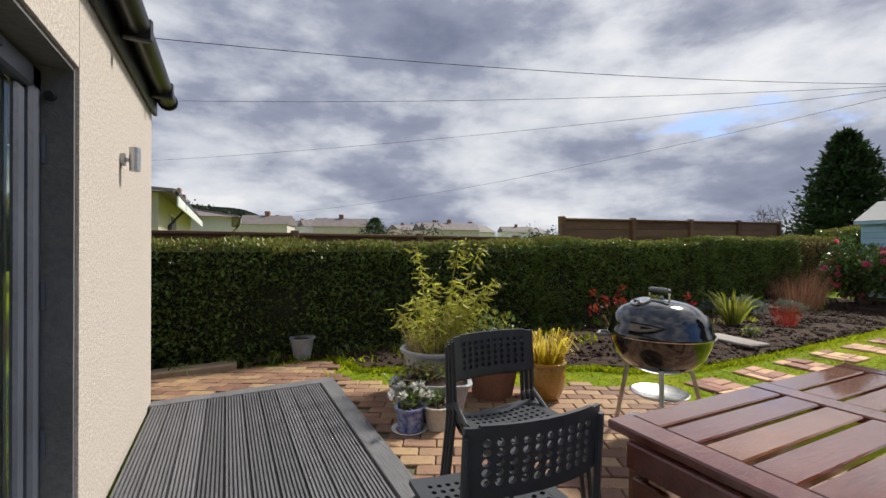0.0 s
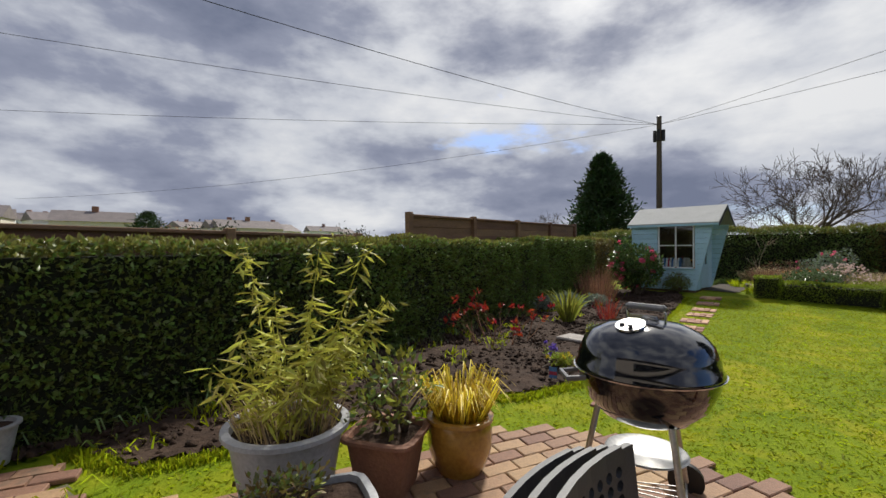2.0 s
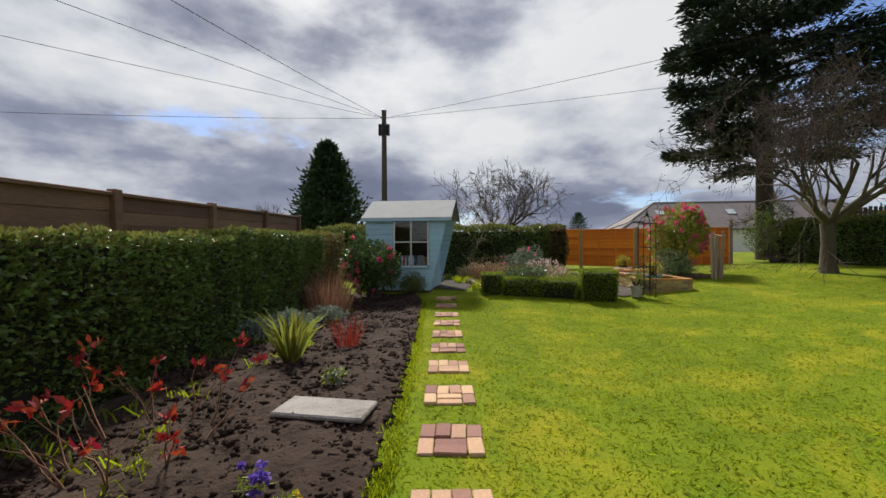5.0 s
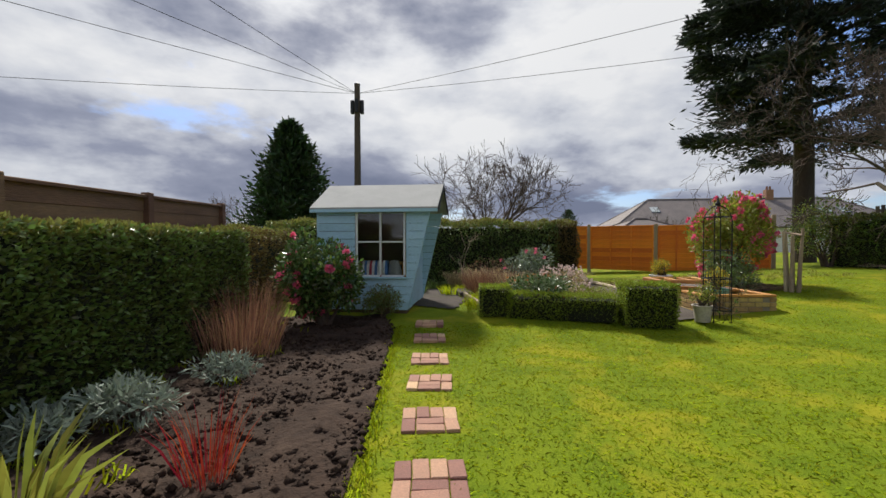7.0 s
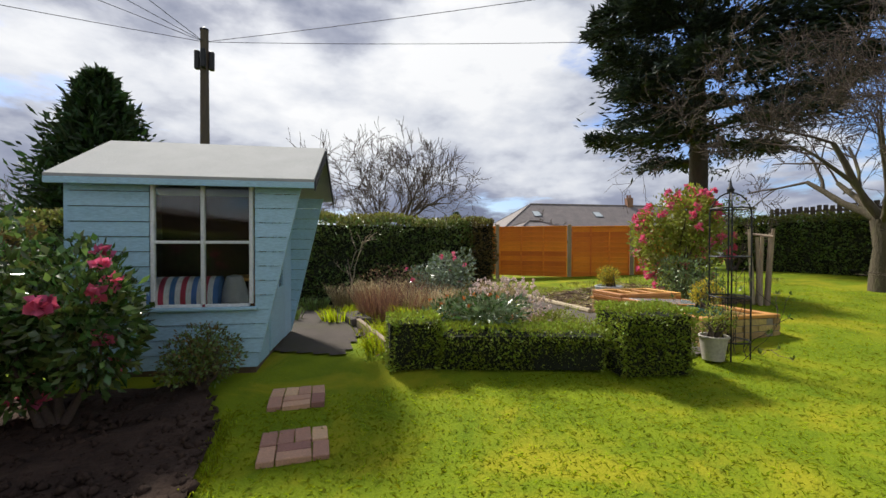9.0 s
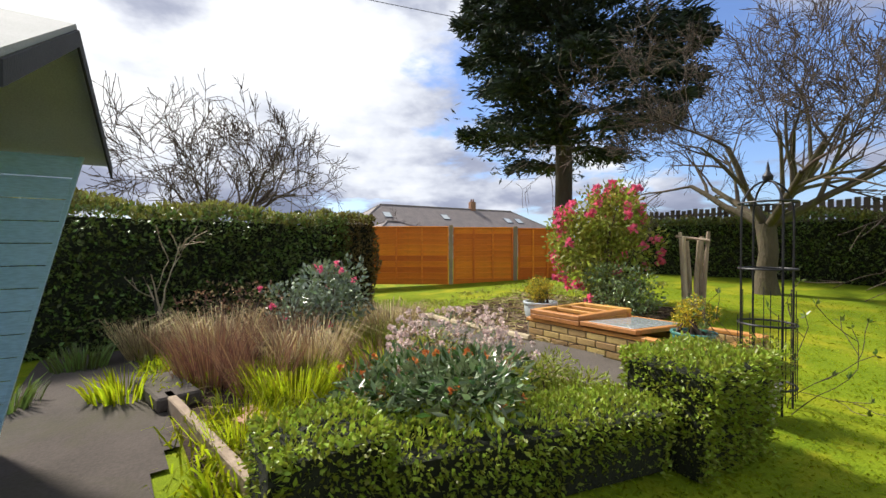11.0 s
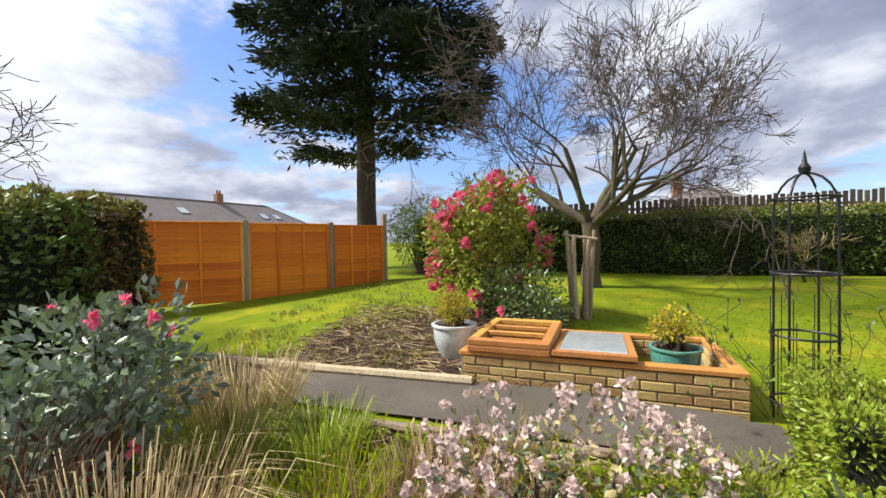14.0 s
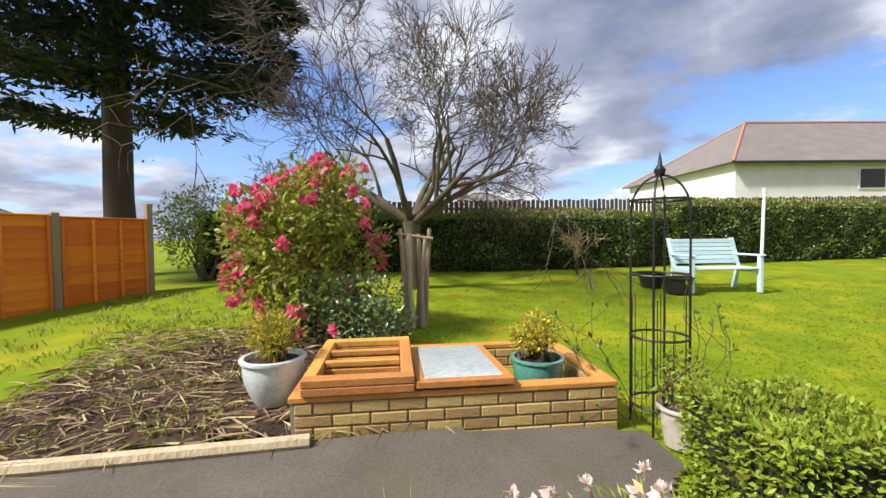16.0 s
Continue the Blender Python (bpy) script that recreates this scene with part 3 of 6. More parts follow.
# ---- house with the terrace door ----
def home():
    ob = thing("house_wall", "cream roughcast house wall with a recessed terrace door", "house", (0.0, 4.45, -0.22), 0, "", "structure")
    part("wall", Geo().box((-0.30, -1.75, 0), (0, 0, 2.49)), HARL, ob)
    part("wall", Geo().box((-4.0, -0.30, 0), (-0.305, 0, 2.49)), HARL, ob)
    part("wall", Geo().box((-0.30, -6.5, 2.13), (0, -1.755, 2.49)), HARL, ob)
    part("wall", Geo().box((-0.30, -10.0, 0), (0, -6.5, 2.49)), HARL, ob)
    part("reveal", Geo().box((-0.24, -1.77, 0.3), (-0.012, -1.752, 2.125)), REVEAL, ob, "grey painted door reveal")
    part("reveal", Geo().box((-0.24, -6.45, 2.11), (-0.012, -1.772, 2.126)), REVEAL, ob)
    part("sill", Geo().box((-0.24, -6.4, 0.29), (0.05, -1.79, 0.345), 0.01), WHITEPAINT, ob, "pale threshold under the door")
    door = thing("terrace_door", "dark grey framed glass terrace door, closed", "door", (-0.15, 2.68, 0.125), 0, "", "structure")
    for y in (-0.04, -1.1, -2.2, -3.3):
        part("frame_post", Geo().box((-0.045, y - 0.045, 0), (0.045, y + 0.045, 1.75), 0.012), UPVC, door)
    part("frame_rail", Geo().box((-0.045, -3.25, 1.66), (0.045, 0, 1.75), 0.01), UPVC, door)
    part("frame_rail", Geo().box((-0.045, -3.25, 0.0), (0.045, 0, 0.08), 0.01), UPVC, door)
    for k in range(3):
        y = -0.09 - 1.1 * k
        part("sash", Geo().box((-0.03, y - 0.07, 0.085), (0.03, y - 0.005, 1.655), 0.01), UPVC, door)
        part("pane", Geo().box((-0.012, y - 0.95, 0.085), (0.012, y - 0.072, 1.655)), GLASS, door)
    for z in (0.3, 0.85, 1.4):
        part("hinge", Geo().tube([(0.05, -0.005, z), (0.05, -0.005, z + 0.11)], 0.011, 8), UPVC, door)
    part("trickle_vent", Geo().box((0.046, -0.9, 1.69), (0.062, -0.35, 1.72), 0.004), GUTTER, door)
    room = Geo().box((-4.2, -6.5, 0.05), (-0.6, -0.3, 0.12))
    room.box((-4.2, -6.5, 0.12), (-4.1, -0.3, 2.6)).box((-4.2, -6.5, 2.6), (-0.3, -0.3, 2.65))
    solo("room_inside", room, HARLW, "plain pale room behind the terrace door", "room", "structure", at=(0.0, 4.45, -0.22))
    roof = thing("house_roof", "dark slated roof edge with black gutter", "roof", (0.0, 4.45, 2.25), 0, "", "structure")
    part("fascia", Geo().box((0.0, -10, -0.02), (0.03, 0.06, 0.16), 0.005), GUTTER, roof)
    part("soffit", Geo().box((-0.3, -10, 0.0), (-0.003, 0.08, 0.02)), GUTTER, roof)
    gut = Geo()
    arc = [(0.095 + 0.062 * math.cos(a), 0.12 + 0.062 * math.sin(a)) for a in np.linspace(math.pi, 2 * math.pi, 9)]
    arc += [(0.095 + 0.054 * math.cos(a), 0.12 + 0.054 * math.sin(a)) for a in np.linspace(2 * math.pi, math.pi, 9)]
    gut.prism(arc, 1, -10, 0.06)
    part("gutter", gut, GUTTER, roof, "black half-round gutter", True)
    part("gutter_stop", Geo().tube([(0.095, 0.06, 0.11), (0.095, 0.085, 0.11)], 0.07, 14), GUTTER, roof)
    for y in (-0.25, -1.2, -2.2, -3.2):
        part("bracket", Geo().box((0.03, y - 0.02, 0.03), (0.165, y + 0.02, 0.15), 0.008), GUTTER, roof)
    part("slates", Geo().prism([(0.10, 0.19), (-4.5, 2.2), (-4.5, 2.26), (0.10, 0.25)], 1, -10, 0.05), SLATE, roof)
    lamp = thing("wall_lamp", "small brushed steel cylinder lamp on the house wall", "lamp", (0.0, 3.42, 1.69))
    part("back_plate", Geo().tube([(0.0, 0, 0), (0.018, 0, 0)], 0.035, 14), ALUM, lamp, smooth=True)
    part("arm", Geo().tube([(0.015, 0, 0), (0.04, 0, 0)], 0.012, 8), ALUM, lamp)
    part("shade", Geo().tube([(0.062, 0, -0.06), (0.062, 0, 0.07)], 0.026, 18), ALUM, lamp, "brushed steel tube", True)
    cam_ = thing("alarm_sensor", "small black round sensor on the door reveal", "sensor", (-0.08, 2.69, 1.78))
    part("body", Geo().tube([(0, 0.008, 0), (0, -0.03, 0)], [0.022, 0.016], 12), GUTTER, cam_)


home()


def decking():
    ob = thing("deck", "grey grooved timber decking, damp and weathered", "deck", (0, 0, 0), 0, "", "structure")
    me_cache = {}
    x, w_ = 0.03, 0.12
    while x < 1.15:
        k = "b"
        if k not in me_cache:
            n, prof = 6, []
            for i in range(n):                      # grooves along the board
                a, b = i * w_ * 0.96 / n, (i + 1) * w_ * 0.96 / n
                prof += [(a, 0.0), (a + 0.010, 0.0), (a + 0.0105, -0.012), (b - 0.0005, -0.012)]
            prof += [(w_ * 0.96, 0.0), (w_ * 0.96, -0.03), (0, -0.03)]
            me_cache[k] = Geo().prism(prof, 1, -3.0, 4.29).mesh("deck_board", DECK)
        part("deck_board", me_cache[k], DECK, ob, at=pose(x, 0, 0.05))
        x += w_
    part("deck_trim", Geo().box((0.01, 4.295, 0.025), (1.36, 4.41, 0.056), 0.005), DECK, ob)
    part("deck_trim", Geo().box((1.232, -3.0, 0.025), (1.36, 4.292, 0.056), 0.005), DECK, ob)
    part("deck_side", Geo().box((1.33, -3.0, -0.05), (1.35, 4.4, 0.023)), DECK, ob)
    part("deck_side", Geo().box((0.01, 4.38, -0.05), (1.325, 4.4, 0.023)), DECK, ob)


decking()
solo("sleeper", Geo().box((-0.6, -0.08, 0), (0.6, 0.08, 0.09), 0.015), POSTW, "weathered low timber sleeper at the hedge foot", "sleeper", at=(0.0, 5.2, gz(0.0, 5.2)), rz=3)


# ---- brown boundary fences ----
def brown_fence(x0, x1, y, top, label, step):
    ob = thing("boundary_fence", label, "fence", ((x0 + x1) / 2, y, 0))
    h = (x1 - x0) / 2
    n = int((x1 - x0) / step)
    for i in range(n + 1):
        xx = -h + i * step
        part("post", Geo().box((xx - 0.05, -0.09, 0), (xx + 0.05, 0.01, top + 0.02), 0.008), BROWNFENCE, ob)
    for i in range(n):
        for k in range(4):
            z = top - 0.66 + 0.15 * k
            part("board", Geo().box((-h + i * step + 0.052, -0.02 - 0.008 * (k % 2), z), (-h + (i + 1) * step - 0.052, 0.012, z + 0.165), 0.004), BROWNFENCE, ob)
        part("capping", Geo().box((-h + i * step, -0.07, top - 0.05), (-h + (i + 1) * step - 0.004, 0.04, top - 0.01), 0.006), BROWNFENCE, ob)
    part("lower_boards", Geo().box((-h, -0.01, 0), (h, 0.01, top - 0.67)), BROWNFENCE, ob)
    return ob


tall = brown_fence(5.8, 14.95, 6.26, 1.87, "tall brown timber fence rising behind the hedge", 1.83)
tall.matrix_world = pose(10.375, 6.26, 0, 0, -1.2, 0)         # it climbs with the ground
brown_fence(-6.0, 5.0, 6.55, 1.43, "low brown timber fence behind the hedge", 1.83)


# ---- orange panel fence ----
def orange_fence():
    pts = [(21.9, -1.4), (20.6, -2.87), (19.2, -4.5), (18.2, -5.82), (17.5, -6.94)]
    whole = thing("garden_fence", "bright orange-stained overlapping timber panel fence with pale posts", "fence", (19.2, -4.5, 0.1))
    inv = whole.matrix_world.inverted()
    for i in range(4):
        a, b = Vector(pts[i]), Vector(pts[i + 1])
        L = (b - a).length
        z = 0.34
        ang = math.degrees(math.atan2(b.y - a.y, b.x - a.x))
        ob = thing("panel", "", "", (a.x, a.y, z), ang)
        ob.parent, ob.matrix_basis = whole, inv @ ob.matrix_basis
        h = 1.47 - 0.02 * i
        n = 10
        me = Geo().box((0.07, -0.010, 0), (L - 0.07, 0.010, h / n + 0.016), 0.004).mesh("slat", ORANGEW)
        for k in range(n):
            part("slat", me, ORANGEW, ob, at=pose(0, 0.006 * (k % 2), k * h / n, 7, 0, 0))
        for k in range(4):
            xx = 0.08 + (L - 0.16) * k / 3
            part("batten", Geo().box((xx - 0.022, -0.052, 0), (xx + 0.022, -0.016, h), 0.005), ORANGEW, ob)
        part("capping", Geo().box((0.06, -0.05, h + 0.015), (L - 0.06, 0.03, h + 0.04), 0.006), ORANGEW, ob)
        part("post", Geo().box((-0.05, -0.05, 0), (0.05, 0.05, 1.80 - 0.03 * i if i < 3 else 1.95), 0.01), POSTW, whole, "pale weathered post", at=inv @ pose(b.x, b.y, 0.1, 0, 0, ang))


orange_fence()


# ---- picket fence above the far hedge ----
def pickets():
    a, b = Vector((16.9, -9.3)), Vector((-8, -10.9))
    d = (b - a).normalized()
    ang = math.degrees(math.atan2(d.y, d.x))
    ob = thing("picket_fence", "weathered grey-brown picket fence behind the hedge", "fence", (a.x, a.y, 0.5), ang)
    me = Geo().box((-0.05, -0.01, 0.4), (0.05, 0.01, 1.74), 0.006).mesh("picket", GREYFENCE)
    L = (b - a).length
    n = int(L / 0.135)
    for i in range(n):
        part("picket", me, GREYFENCE, ob, at=pose(i * 0.135, 0, 0.02 * math.sin(i * 1.7) + 0.018 * i * 0.135))
    part("rail", Geo().box((0, 0.012, 1.30), (L, 0.05, 1.40)), GREYFENCE, ob)
    part("rail", Geo().box((0, 0.012, 1.60), (L * 0.4, 0.05, 1.66)), GREYFENCE, ob)


pickets()


# ---- blue summerhouse ----
def summerhouse():
    zb = 0.20
    ob = thing("summerhouse", "pale blue timber summerhouse with grey felt roof, door closed", "shed", (12.75, 3.13, zb), -8)
    # local: x runs away from the lawn, y along the window wall; the wings lean out over the gable end
    D, W, E, R = 1.55, 1.47, 1.66, 2.06
    part("floor", Geo().box((0, 0, -0.12), (D, W, 0.0)), INSIDE, ob)
    n = 13
    hz_ = E / n
    lean = 0.39

    def edge(z):
        return -lean * z / E
    wy0, wy1, wz0, wz1 = 0.03, 0.82, 0.56, 1.64
    for i in range(n):
        z0, z1 = i * hz_, (i + 1) * hz_ - 0.006
        for x in (0.0, D):
            s = -1 if x == 0 else 1
            runs = [(None, W)]
            if x == 0 and z1 > wz0 and z0 < wz1 - 0.02:
                runs = [(None, wy0 - 0.03), (wy1 + 0.03, W)]
            for a, b in runs:
                ya0, ya1 = (edge(z0), edge(z1)) if a is None else (a, a)
                g = Geo()
                o = 0.022 * s
                g.add([(x, ya0, z0), (x, b, z0), (x, b, z1), (x, ya1, z1), (x + o, ya0, z0), (x + o, b, z0), (x + o * 0.5, b, z1), (x + o * 0.5, ya1, z1)],
                      [(0, 1, 2, 3), (7, 6, 5, 4), (0, 4, 5, 1), (1, 5, 6, 2), (2, 6, 7, 3), (3, 7, 4, 0)])
                part("board", g, BLUEPAINT, ob)
    part("lining", Geo().box((0.03, W - 0.03, 0), (D - 0.03, W, E)), INSIDE, ob)
    part("lining", Geo().box((D - 0.03, 0.02, 0), (D - 0.004, W - 0.03, E)), INSIDE, ob)
    for y0, y1, z0, z1 in ((-0.001, W, 0.0, wz0 - 0.03), (wy1 + 0.04, W, wz0 - 0.03, E)):
        part("lining", Geo().box((0.004, y0, z0), (0.02, y1 - 0.03, z1)), INSIDE, ob)
    back = Geo().prism([(0, 0), (D, 0), (D, E), (D / 2, R), (0, E)], 1, W + 0.001, W + 0.03)
    part("back_wall", back, BLUEPAINT, ob)
    # gable end with door and small panes
    for x0, x1, z0, z1 in ((0.0, 0.42, 0, 0.55), (0.0, 0.06, 0.55, E), (0.36, 0.42, 0.55, E), (1.13, D, 0, E), (0.06, 0.36, 1.5, E)):
        part("front_board", Geo().box((x0 + 0.002, -0.02, z0), (x1 - 0.002, 0.005, z1 - 0.002), 0.004), BLUEPAINT, ob)
    # canopy shade is put into the gable's colour
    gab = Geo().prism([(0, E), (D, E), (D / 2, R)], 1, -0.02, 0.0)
    part("gable", gab, FELTSHADE, ob, "gable coloured near-black for the shade under the canopy")
    win = thing("window_1", "", "")
    win.parent = ob
    win.name = "window"
    g = Geo()
    for y in (wy0, (wy0 + wy1) / 2, wy1):
        part("glazing_bar", Geo().box((-0.03, y - 0.016, wz0), (0.012, y + 0.016, wz1), 0.004), WHITEPAINT, win)
    for z in (wz0 - 0.012, (wz0 + wz1) / 2, wz1 - 0.02):
        for k in range(2):
            ya, yb = (wy0 + 0.017, (wy0 + wy1) / 2 - 0.017) if k == 0 else ((wy0 + wy1) / 2 + 0.017, wy1 - 0.017)
            part("glazing_bar", Geo().box((-0.026, ya, z - 0.013), (0.010, yb, z + 0.013), 0.003), WHITEPAINT, win)
    part("sill", Geo().box((-0.06, wy0 - 0.05, wz0 - 0.055), (0.0, wy1 + 0.05, wz0 - 0.026), 0.006), BLUEPAINT, win)
    for ya, yb in ((wy0 + 0.017, (wy0 + wy1) / 2 - 0.017), ((wy0 + wy1) / 2 + 0.017, wy1 - 0.017)):
        for za, zb_ in ((wz0, (wz0 + wz1) / 2 - 0.014), ((wz0 + wz1) / 2 + 0.014, wz1 - 0.034)):
            p = part("pane", Geo().box((-0.006, ya, za), (-0.002, yb, zb_)), GLASS, win)
            p.visible_shadow = False
    door = Geo().box((0.425, -0.03, 0.02), (1.125, -0.002, 0.62), 0.004)
    rails = []
    for x0, x1, z0, z1 in ((0.425, 0.52, 0.62, 1.6), (1.03, 1.125, 0.62, 1.6), (0.52, 1.03, 1.5, 1.6), (0.745, 0.80, 0.62, 1.5), (0.52, 1.03, 1.02, 1.07)):
        rails.append(Geo().box((x0 + 0.002, -0.03, z0 + 0.002), (x1 - 0.002, -0.002, z1 - 0.002), 0.004))
    dr = part("door", door, BLUEPAINT, ob, "pale blue half-glazed door")
    for g in rails:
        part("door_rail", g, BLUEPAINT, dr)
    p = part("pane", Geo().box((0.52, -0.018, 0.62), (1.03, -0.013, 1.5)), GLASS, dr)
    p.visible_shadow = False
    p = part("pane", Geo().box((0.062, -0.012, 0.56), (0.358, -0.008, 1.5)), GLASS, ob)
    p.visible_shadow = False
    part("handle", Geo().tube([(0.47, -0.06, 0.72), (0.47, -0.06, 0.84)], 0.009, 8), IRON, dr)
    for x0 in (0.0, 1.0):                          # roof slopes
        s = Geo()
        yA, yB = -0.52, W + 0.10
        if x0 == 0:
            prof = [(-0.12, E - 0.03), (D / 2, R + 0.04), (D / 2, R + 0.065), (-0.12, E - 0.005)]
        else:
            prof = [(D + 0.12, E - 0.03), (D + 0.12, E - 0.005), (D / 2 + 0.001, R + 0.065), (D / 2 + 0.001, R + 0.04)]
        s.prism([(a, b) for a, b in prof], 1, yA, yB)
        part("roof_slope", s, FELT, ob, "pale grey mineral roofing felt")
        f = Geo()
        prof = [(a, b - 0.075 if i in (0, 1) and x0 == 0 or i in (0, 3) and x0 else b - 0.026) for i, (a, b) in enumerate(prof)]
        f.prism(prof, 1, yA - 0.012, yA - 0.001)
        part("barge_board", f, FELTSHADE, ob, "black barge board")
    part("fascia", Geo().box((-0.125, -0.52, E - 0.085), (-0.105, W + 0.1, E - 0.032), 0.003), BLUEPAINT, ob)
    for x in (-0.02, D + 0.005):
        part("wing_trim", Geo().add([(x, edge(0) - 0.02, 0), (x + 0.03, edge(0) - 0.02, 0), (x + 0.03, edge(E) - 0.02, E), (x, edge(E) - 0.02, E), (x, edge(0) + 0.0, 0), (x + 0.03, edge(0), 0), (x + 0.03, edge(E), E), (x, edge(E), E)],
             [(0, 1, 2, 3), (4, 7, 6, 5), (0, 4, 5, 1), (1, 5, 6, 2), (2, 6, 7, 3), (3, 7, 4, 0)]), BLUEPAINT, ob)
    # things inside
    bench = thing("storage_bench", "low bench with striped cushion inside the summerhouse", "bench", (13.2, 3.75, zb))
    part("base", Geo().box((-0.22, -0.35, 0), (0.28, 0.35, 0.42), 0.02), INSIDE, bench)
    mats = (STRIPE1, STRIPE2, STRIPE3, STRIPE2)
    for i in range(14):
        y = -0.30 + i * 0.042
        part("cushion_stripe", Geo().tube([(-0.17, y, 0.60), (-0.17, y + 0.041, 0.60)], 0.19, 18), mats[i % 4], bench, smooth=True)
    part("cloth", Geo().lathe([(0.0, 0.80), (0.07, 0.78), (0.12, 0.62), (0.14, 0.43)], 14, (-0.12, -0.40, 0)), FABRIC, bench, "grey cloth over the seat end", True)
    tb = thing("shelf_table", "small brown table inside the summerhouse", "table", (13.75, 3.35, zb))
    part("tabletop", Geo().box((-0.3, -0.15, 0.70), (0.3, 0.15, 0.73), 0.004), FRAMEWOOD, tb)
    for sx in (-0.26, 0.26):
        for sy in (-0.12, 0.12):
            part("leg", Geo().box((sx - 0.02, sy - 0.02, 0), (sx + 0.02, sy + 0.02, 0.70)), FRAMEWOOD, tb)


summerhouse()


# ---- trees and shrubs ----
def limbs(start, d, length, radius, depth, r, out, spread=0.55, kids=(3, 4), shrink=0.72, lift=0.12, wig=0.12, tips=None, minr=0.0035):
    """Branches by repeated forking; each is a list of points and radii."""
    n = 4
    pts, rad = [Vector(start)], [radius]
    d = Vector(d).normalized()
    for i in range(n):
        d = (d + Vector((r.normal() * wig, r.normal() * wig, r.normal() * wig + lift * 0.3))).normalized()
        pts.append(pts[-1] + d * length / n)
        rad.append(max(minr, radius * (1 - 0.5 * (i + 1) / n)))
    out.append((pts, rad))
    if depth == 0:
        if tips is not None:
            tips.append((tuple(pts[-1]), tuple(d)))
        return
    for k in range(r.integers(kids[0], kids[1] + 1)):
        j = r.integers(2, n + 1)
        a = r.uniform(0, 2 * math.pi)
        side = d.cross(Vector((math.cos(a), math.sin(a), 0.3))).normalized()
        nd = (d + side * spread * r.uniform(0.6, 1.5) + Vector((0, 0, lift))).normalized()
        limbs(pts[j], nd, length * shrink * r.uniform(0.75, 1.2), max(minr, rad[j] * 0.68), depth - 1, r, out, spread, kids, shrink, lift, wig, tips, minr)


def tube_mesh(name, branches, mat, thin=0.02):
    g = Geo()
    for pts, rad in branches:
        g.tube(pts, rad, 7 if rad[0] > 0.03 else 4 if rad[0] > 0.012 else 3, cap=False)
    me = bpy.data.meshes.new(name)
    me.from_pydata(g.v, [], g.f)
    me.shade_smooth()
    me.materials.append(mat)
    return me


def apple_tree():
    r = np.random.default_rng(5)
    ob = thing("apple_tree", "bare spreading old apple tree with mossy limbs", "tree", (13.0, -6.15, gz(13.0, -6.15)))
    trunk = [([(0, 0, -0.05), (0.02, 0.02, 0.3), (-0.03, 0.05, 0.7), (0.02, 0.03, 1.15)], [0.20, 0.155, 0.14, 0.15])]
    part("trunk", tube_mesh("trunk", trunk, MOSSBARK), MOSSBARK, ob)
    main, fine = [], []
    for k in range(7):
        a = k * 2 * math.pi / 7 + r.normal() * 0.15
        tilt = (1.2, 0.4, 1.1, 0.45, 1.25, 0.5, 1.0)[k]
        out = []
        limbs((0, 0, 1.1), (math.cos(a) * tilt, math.sin(a) * tilt, 0.62), 1.5, 0.075, 6, r, out, 0.7, (2, 4), 0.73, 0.03, 0.10, minr=0.0045)
        for b in out:
            (main if b[1][0] > 0.03 else fine).append(b)
    for b in main:
        part("limb", tube_mesh("limb", [b], MOSSBARK), MOSSBARK, ob)
    part("crown", tube_mesh("crown", fine, TWIG), TWIG, ob, "dense fine bare twigs", kind="stuff")
    posts = thing("log_bundle", "bundle of pale peeled upright logs", "logs", (13.2, -3.68, gz(13.2, -3.68)))
    for k in range(6):
        x, y = 0.10 * math.cos(k * 1.1), 0.09 * math.sin(k * 1.1)
        part("log", Geo().tube([(x, y, 0), (x * 1.3 + 0.02 * math.sin(k), y, 0.5), (x * 1.7, y * 1.5, 1.12 - 0.06 * (k % 3))], [0.034, 0.028, 0.022], 9), PALEWOOD, posts, smooth=True)
    part("rail", Geo().tube([(-0.2, 0.02, 1.0), (0.22, 0.0, 1.06)], 0.02, 8), PALEWOOD, posts)


apple_tree()


def bare_tree(at, h, seed, label, mat=TWIG, n0=5, rad=0.10, wide=0.6, depth=5, kids=(2, 3)):
    r = np.random.default_rng(seed)
    ob = thing("bare_tree", label, "tree", at)
    part("trunk", tube_mesh("trunk", [([(0, 0, 0), (0.05, 0, h * 0.12), (0, 0.05, h * 0.25)], [rad * 1.5, rad * 1.2, rad])], BARK), BARK, ob)
    out = []
    for k in range(n0):
        a = k * 2 * math.pi / n0 + r.normal() * 0.3
        limbs((0, 0, h * (0.16 + 0.02 * k)), (math.cos(a) * wide, math.sin(a) * wide, 0.8), h * 0.22, rad * 0.6, depth, r, out, 0.7, kids, 0.76, 0.06, 0.13, minr=0.0065)
    part("crown", tube_mesh("crown", out, mat), mat, ob, kind="stuff")


bare_tree((21.0, 0.2, 0.2), 5.5, 31, "bare dark deciduous tree behind the hedge", n0=9, wide=1.3, kids=(2, 4))
bare_tree((27.0, 12.5, 0), 4.6, 32, "bare rounded tree behind the brown fence", wide=0.45)
bare_tree((9.2, -7.6, gz(9.2, -7.6)), 1.6, 33, "small bare pale shrub beside the far hedge", STRAW, 7, 0.02, 0.7, 3)
bare_tree((16.9, 1.9, gz(16.9, 1.9)), 2.4, 34, "slender pale bare sapling in the border", PALEWOOD, 3, 0.022, 0.22, 3, (1, 2))
bare_tree((40, -16, 0), 4.5, 35, "bare small tree beyond the orange fence", wide=0.5)


